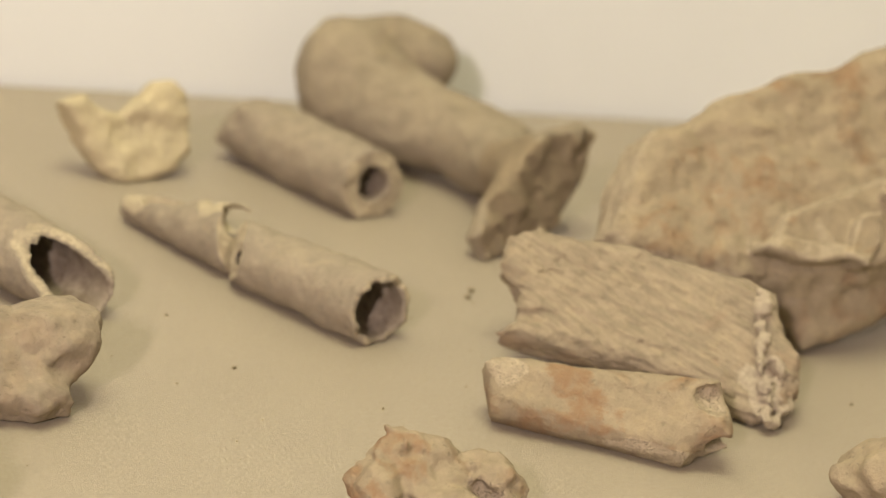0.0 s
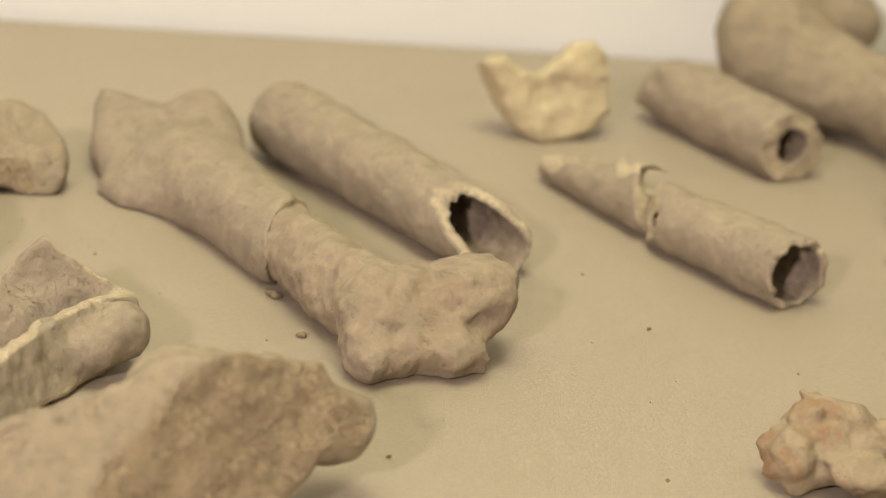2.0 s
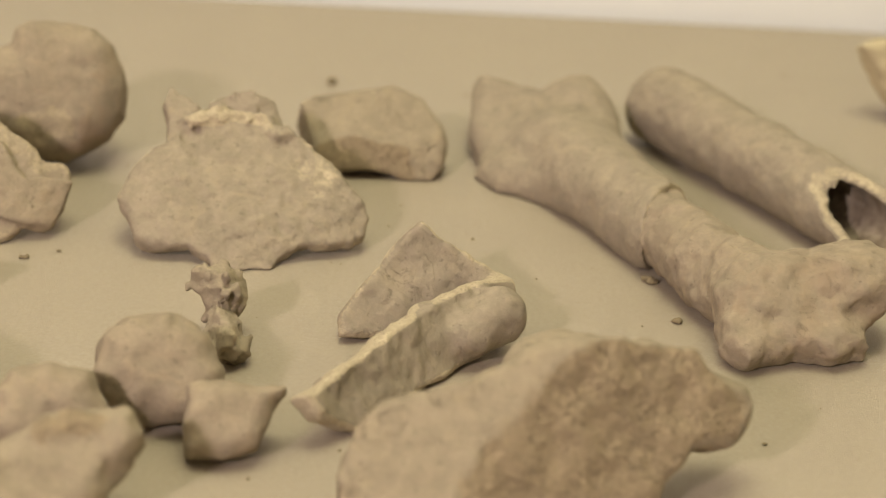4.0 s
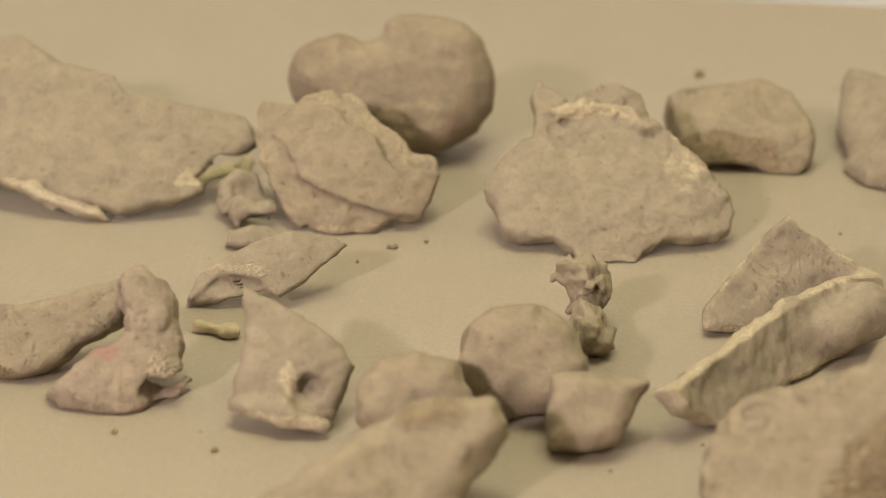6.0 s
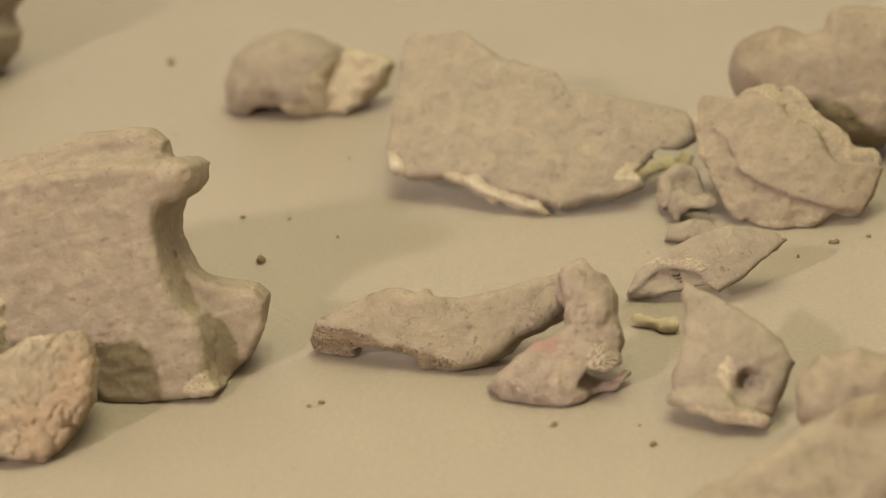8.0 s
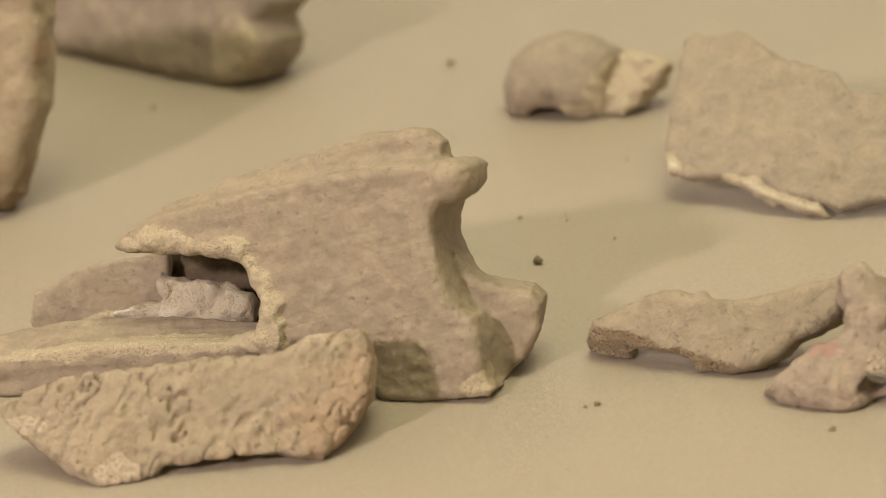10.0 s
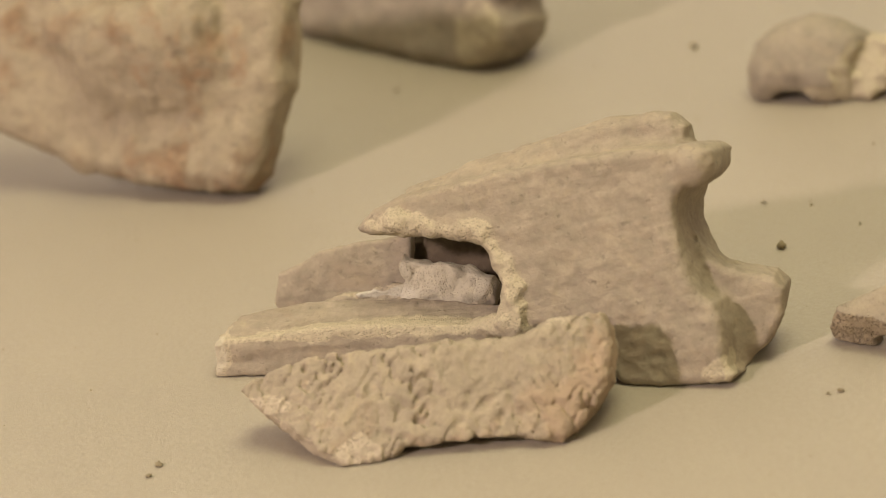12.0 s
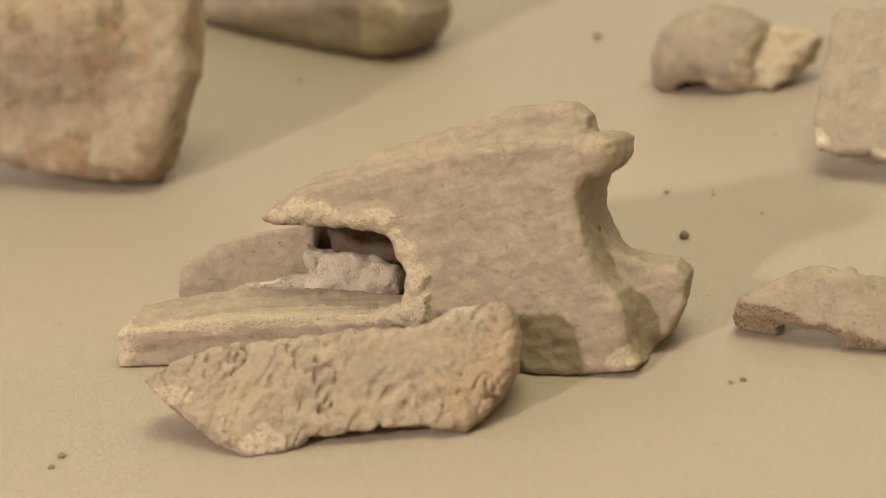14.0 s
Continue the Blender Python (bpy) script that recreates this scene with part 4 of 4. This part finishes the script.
# the large piece with a notch, and the slab leaning before it
body = slab((-0.316, 1.019, -0.008), (1.000, -0.017, 0.000), (0.005, 0.309, 0.951), [(-154, 70), (-145, 80), (-135, 85), (-111, 90), (-83, 98), (-46, 105), (-14, 110), (12, 111), (21, 109), (12, 99), (6, 86), (6, 78), (9, 65), (13, 52), (18, 44), (25, 41), (28, 32), (29, 19), (31, 11), (35, 8), (32, 4), (11, 2), (0, 0), (-19, 1), (-26, 6), (-29, 27), (-66, 26), (-73, 39), (-79, 55), (-89, 64), (-112, 66), (-129, 67), (-152, 67)], 0.050, 0.0, 0.0045)
ridge = slab((-0.316, 1.038, -0.011), (1.000, -0.017, 0.000), (0.005, 0.309, 0.951), [(-140, 83), (-98, 101), (-60, 112), (-40, 119), (-17, 123), (-7, 122), (1, 116), (0, 108), (-12, 98), (-69, 87), (-128, 78)], 0.020, 0.0, 0.008)
far = slab((-0.285, 1.036, -0.003), (0.988, 0.156, 0.000), (-0.038, 0.239, 0.970), [(-20, 61), (-12, 50), (-8, 46), (0, 44), (15, 41), (20, 35), (18, 22), (11, 9), (0, 1), (-8, -4), (-21, 7)], 0.030, 0.0, 0.004)
s = join(0.006, body, far)
s = carve(s, cone((-0.428, 0.986, 0.122), (-0.300, 1.004, 0.152), 0.020, 0.020), 0.0, 0.012)
s = join(0.010, s, ridge)
s = join(0.006, s, cone((-0.302, 1.033, 0.094), (-0.301, 1.066, 0.086), 0.009, 0.008))
s = carve(s, ball((-0.324, 1.053, 0.106), (0.009, 0.013, 0.008)), -0.4, 0.002)
s = carve(s, ball((-0.352, 0.975, 0.028), (0.010, 0.010, 0.030), 0, 0, 20), 0.0, 0.006)
s = carve(s, ball((-0.330, 0.985, 0.064), (0.050, 0.012, 0.014), 0, -20, 0), 0.0, 0.012)
s = grained(rough(s, 0.0022, 45, 39), 9, 0.0007, (1, 0.2, 0.25), 190, 0.85)
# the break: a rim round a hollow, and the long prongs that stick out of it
# Hollow coloured dark brown inside, partly for its shade.
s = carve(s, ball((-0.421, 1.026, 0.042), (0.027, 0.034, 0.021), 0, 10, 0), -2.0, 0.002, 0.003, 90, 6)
s = carve(s, cone((-0.436, 1.020, 0.042), (-0.500, 1.020, 0.044), 0.017, 0.017), 0.0, 0.002)
rim = join(0.004, cone((-0.462, 1.025, 0.066), (-0.446, 1.024, 0.0685), 0.004, 0.0065), cone((-0.446, 1.024, 0.0685), (-0.404, 1.022, 0.066), 0.0065, 0.005), cone((-0.404, 1.022, 0.065), (-0.394, 1.017, 0.053), 0.0045, 0.0045),
           cone((-0.394, 1.017, 0.053), (-0.388, 1.011, 0.040), 0.0045, 0.0055), cone((-0.388, 1.011, 0.040), (-0.388, 1.006, 0.024), 0.0055, 0.008), cone((-0.390, 1.006, 0.024), (-0.408, 1.012, 0.020), 0.007, 0.005))
s = join(0.003, s, bare(rough(rim, 0.0030, 190, 12), ((-0.42, 1.02, 0.045), (0.2, 0.2, 0.2), 0, 1.0)))
upper = slab((-0.315, 1.045, -0.016), (1.000, -0.017, 0.000), (0.005, 0.309, 0.951), [(-220, 25), (-218, 41), (-194, 53), (-172, 59), (-149, 62), (-145, 62), (-145, 34), (-179, 24), (-216, 18)], 0.007, 0.0, 0.002)
crust = slab((-0.316, 1.030, -0.011), (1.000, -0.017, 0.000), (0.005, 0.309, 0.951), [(-143, 52), (-126, 50), (-109, 49), (-95, 45), (-93, 31), (-97, 24), (-126, 22), (-157, 22), (-187, 21), (-187, 29), (-172, 33), (-150, 38), (-143, 41)], 0.008, 0.0, 0.002)
crust = bare(rough(crust, 0.004, 120, 6), ((-0.436, 1.045, 0.034), (0.027, 0.03, 0.022), 0, 1.25), ((-0.480, 1.043, 0.0235), (0.028, 0.03, 0.003), 12, 1.6))
front = slab((-0.540, 0.992, -0.002), (0.992, 0.127, 0.000), (-0.026, 0.206, 0.978), [(0, 1), (2, 19), (29, 21), (58, 24), (102, 26), (141, 24), (153, 23), (152, 1), (55, -11)], 0.014, 0.0, 0.002, 0.0, 1.0)
top = slab((-0.538, 0.990, 0.013), (0.992, 0.127, 0.000), (-0.121, 0.943, 0.309), [(0, -1), (2, 5), (9, 20), (30, 26), (63, 31), (95, 31), (121, 27), (147, 22), (151, 6), (99, 8), (54, 7)], 0.009, 0.0, 0.002)
# Plate added behind the hollow, coloured dark to stand for its depth in shade.
back = slab((-0.315, 1.055, -0.018), (1.000, -0.017, 0.000), (0.005, 0.309, 0.951), [(-155, 62), (-135, 66), (-111, 66), (-92, 60), (-90, 26), (-135, 25), (-155, 27)], 0.006)
back = bare(rough(back, 0.004, 120, 3), ((-0.42, 1.06, 0.04), (0.1, 0.1, 0.1), 0, -2.2))
s = join(0.0015, s, back, rough(upper, 0.002, 60, 8), crust, grained(join(0.002, top, front), 4, 0.0022, (1, 0.13, 0.05), 170, 0.9))
s = bare(s, ((-0.470, 0.998, 0.0215), (0.078, 0.007, 0.0035), 7, 1.0), ((-0.536, 0.984, 0.012), (0.006, 0.02, 0.012), 0, 1.2), ((-0.288, 0.998, 0.008), (0.010, 0.02, 0.006), 0, 0.9), ((-0.333, 1.000, 0.072), (0.040, 0.02, 0.010), -5, -0.35), ((-0.352, 0.990, 0.034), (0.038, 0.02, 0.006), 0, -0.35), ((-0.316, 0.985, 0.018), (0.018, 0.02, 0.006), 0, -0.4))
sculpt("pelvis_fragment", s, STRIATED, "large grey-brown hip bone with curved notch and broken prongs", skin="body", inner="broken_face", step=0.0010)

s = slab((-0.441, 0.915, -0.010), (0.956, 0.292, 0.000), (-0.163, 0.535, 0.829), [(-46, 42), (-39, 47), (-25, 51), (-7, 54), (19, 55), (55, 55), (85, 54), (96, 60), (111, 62), (121, 62), (124, 58), (125, 48), (122, 33), (112, 19), (104, 9), (95, 4), (81, 4), (41, 8), (28, 8), (18, 2), (0, 0), (-10, 4), (-16, 10), (-34, 28)], 0.034, 0.0, 0.005)
s = carve(s, side((-0.437, 0.9205, 0.0265), (0.02, -0.79, 0.66)), 0.0, 0.0012, 0.0015, 80, 3)
s = carve(s, side((-0.330, 0.960, 0.050), (0.20, -0.30, 0.93)), 0.2, 0.002, 0.002, 80, 8)
s = carve(s, side((-0.328, 0.948, 0.030), (0.75, -0.66, 0.0)), 0.2, 0.005, 0.003, 80, 9)
s = furrowed(rough(s, 0.0022, 42, 41), 7, 0.0030, (0.40, -0.15, 1.0), 190, 0.86)
s = carve(s, side((-0.4605, 0.9055, 0.0185), (-0.55, -0.95, -0.54)), 1.0, 0.001, 0.003, 130, 4)
s = dented(s, (-0.372, 0.924, 0.000), (0.045, 0.014, 0.006), 0.2, 0.002)
s = bare(s, ((-0.470, 0.902, 0.023), (0.028, 0.014, 0.0045), -50, 1.1), ((-0.431, 0.897, 0.006), (0.014, 0.03, 0.006), 0, 1.0), ((-0.334, 0.966, 0.036), (0.010, 0.03, 0.020), 0, -0.5), ((-0.372, 0.940, 0.050), (0.05, 0.03, 0.004), 0, 0.8))
sculpt("bone_slab", rough(s, 0.0016, 200, 3, 2), FURROWED, "tan wrinkled bone slab with pale broken edge", skin="body", inner="broken_edge", step=0.0009)

s = slab((-0.731, 1.218, 0.000), (1.000, -0.018, 0.000), (0.007, 0.375, 0.927), [(-140, 51), (-59, 40), (0, 14), (47, 6), (108, 4), (118, 14), (134, 66), (135, 140), (-141, 144)], 0.038, 0.004, 0.012)
s = join(0.012, s, ball((-0.680, 1.226, 0.082), (0.044, 0.016, 0.034)), ball((-0.719, 1.244, 0.095), (0.03, 0.018, 0.02)), ball((-0.655, 1.238, 0.100), (0.02, 0.016, 0.022)))
s = bare(s, ((-0.659, 1.197, 0.090), (0.040, 0.05, 0.028), 0, -0.45), ((-0.624, 1.211, 0.085), (0.012, 0.05, 0.02), 0, -0.7))
sculpt("large_bone", rough(rough(s, 0.004, 45, 42), 0.0018, 120, 4), RUSTY, "large tan-grey bone block with a rough knob", skin="body", inner="rough_knob", step=0.0018)

s = slab((-0.562, 1.460, -0.004), (0.885, -0.466, 0.000), (0.081, 0.154, 0.985), [(-224, 1), (-161, 0), (-101, 1), (-44, -1), (0, 0), (21, 7), (37, 22), (40, 35), (33, 47), (43, 59), (41, 84), (-222, 61)], 0.050, -0.004, 0.010)
s = bare(s, ((-0.553, 1.432, 0.022), (0.020, 0.05, 0.03), 0, 0.6))
sculpt("long_bone", rough(s, 0.004, 45, 43), GREY, "grey-brown long bone end lying on the cloth", skin="shaft", inner="joint_end", step=0.0018)


# ---- crumbs on the cloth ----
def crumb(p, r, seed):
    s = rough(ball((p[0], p[1], r * 0.5), (r, r * 0.8, r * 0.7)), r * 0.9, 0.9 / r, seed, 2)
    verts, faces, raw = polygons(s, r / 4)
    base = np.array([p[0], p[1], 0.0])
    ob = mesh_part("crumb", verts - base, faces, raw, EARTH, None)
    ob.location = base
    return tagged(ob, "small dark crumb of earth on the cloth", "crumb", "crumbs of earth")


for k, (p, r) in enumerate((((-0.297, 1.160, 0.000), 0.0040), ((-0.311, 1.132, 0.000), 0.0032), ((-0.426, 1.480, 0.000), 0.0036), ((-0.600, 1.398, 0.000), 0.0024), ((0.182, 1.464, 0.000), 0.0045),
                            ((0.311, 1.149, 0.000), 0.0040), ((0.313, 1.100, 0.000), 0.0034), ((-0.234, 0.999, 0.000), 0.0022), ((-0.126, 0.981, 0.000), 0.0020), ((-0.081, 0.964, 0.000), 0.0024),
                            ((0.498, 1.099, 0.000), 0.0018), ((0.321, 0.967, 0.000), 0.0020), ((-0.006, 1.190, 0.000), 0.0032), ((0.012, 1.198, 0.000), 0.0018), ((-0.525, 0.895, 0.000), 0.0026),
                            ((-0.525, 0.884, 0.000), 0.0026), ((0.310, 1.152, 0.000), 0.0050), ((-0.320, 1.220, 0.000), 0.0018), ((-0.239, 0.996, 0.000), 0.0018), ((0.683, 1.191, 0.000), 0.0030), ((0.676, 1.181, 0.000), 0.0030))):
    crumb(p, r * 0.7, 60 + k)


def fine_crumbs(count):
    """Specks too small to pick apart."""
    rnd = np.random.RandomState(3)
    x = rnd.uniform(-0.75, 1.0, count)
    y = rnd.uniform(0.9, 1.55, count)
    r = 0.0004 + 0.0009 * rnd.rand(count) ** 3
    tet = arr(((1, 0, -0.4), (-0.6, 0.8, -0.4), (-0.5, -0.9, -0.4), (0.1, 0.2, 0.9)))
    verts = (tet[None] * r[:, None, None] * (0.6 + 0.8 * rnd.rand(count, 4, 1)) + np.stack([x, y, r * 0.4], 1)[:, None]).reshape(-1, 3)
    quads = [tuple(4 * k + i for i in f) for k in range(count) for f in ((0, 1, 3), (1, 2, 3), (2, 0, 3), (0, 2, 1))]
    me = bpy.data.meshes.new("specks")
    me.from_pydata(verts.tolist(), [], quads)
    me.materials.append(EARTH)
    return tagged(new("specks", me), "tiny specks of earth scattered over the cloth", "specks", kind="stuff")


fine_crumbs(260)
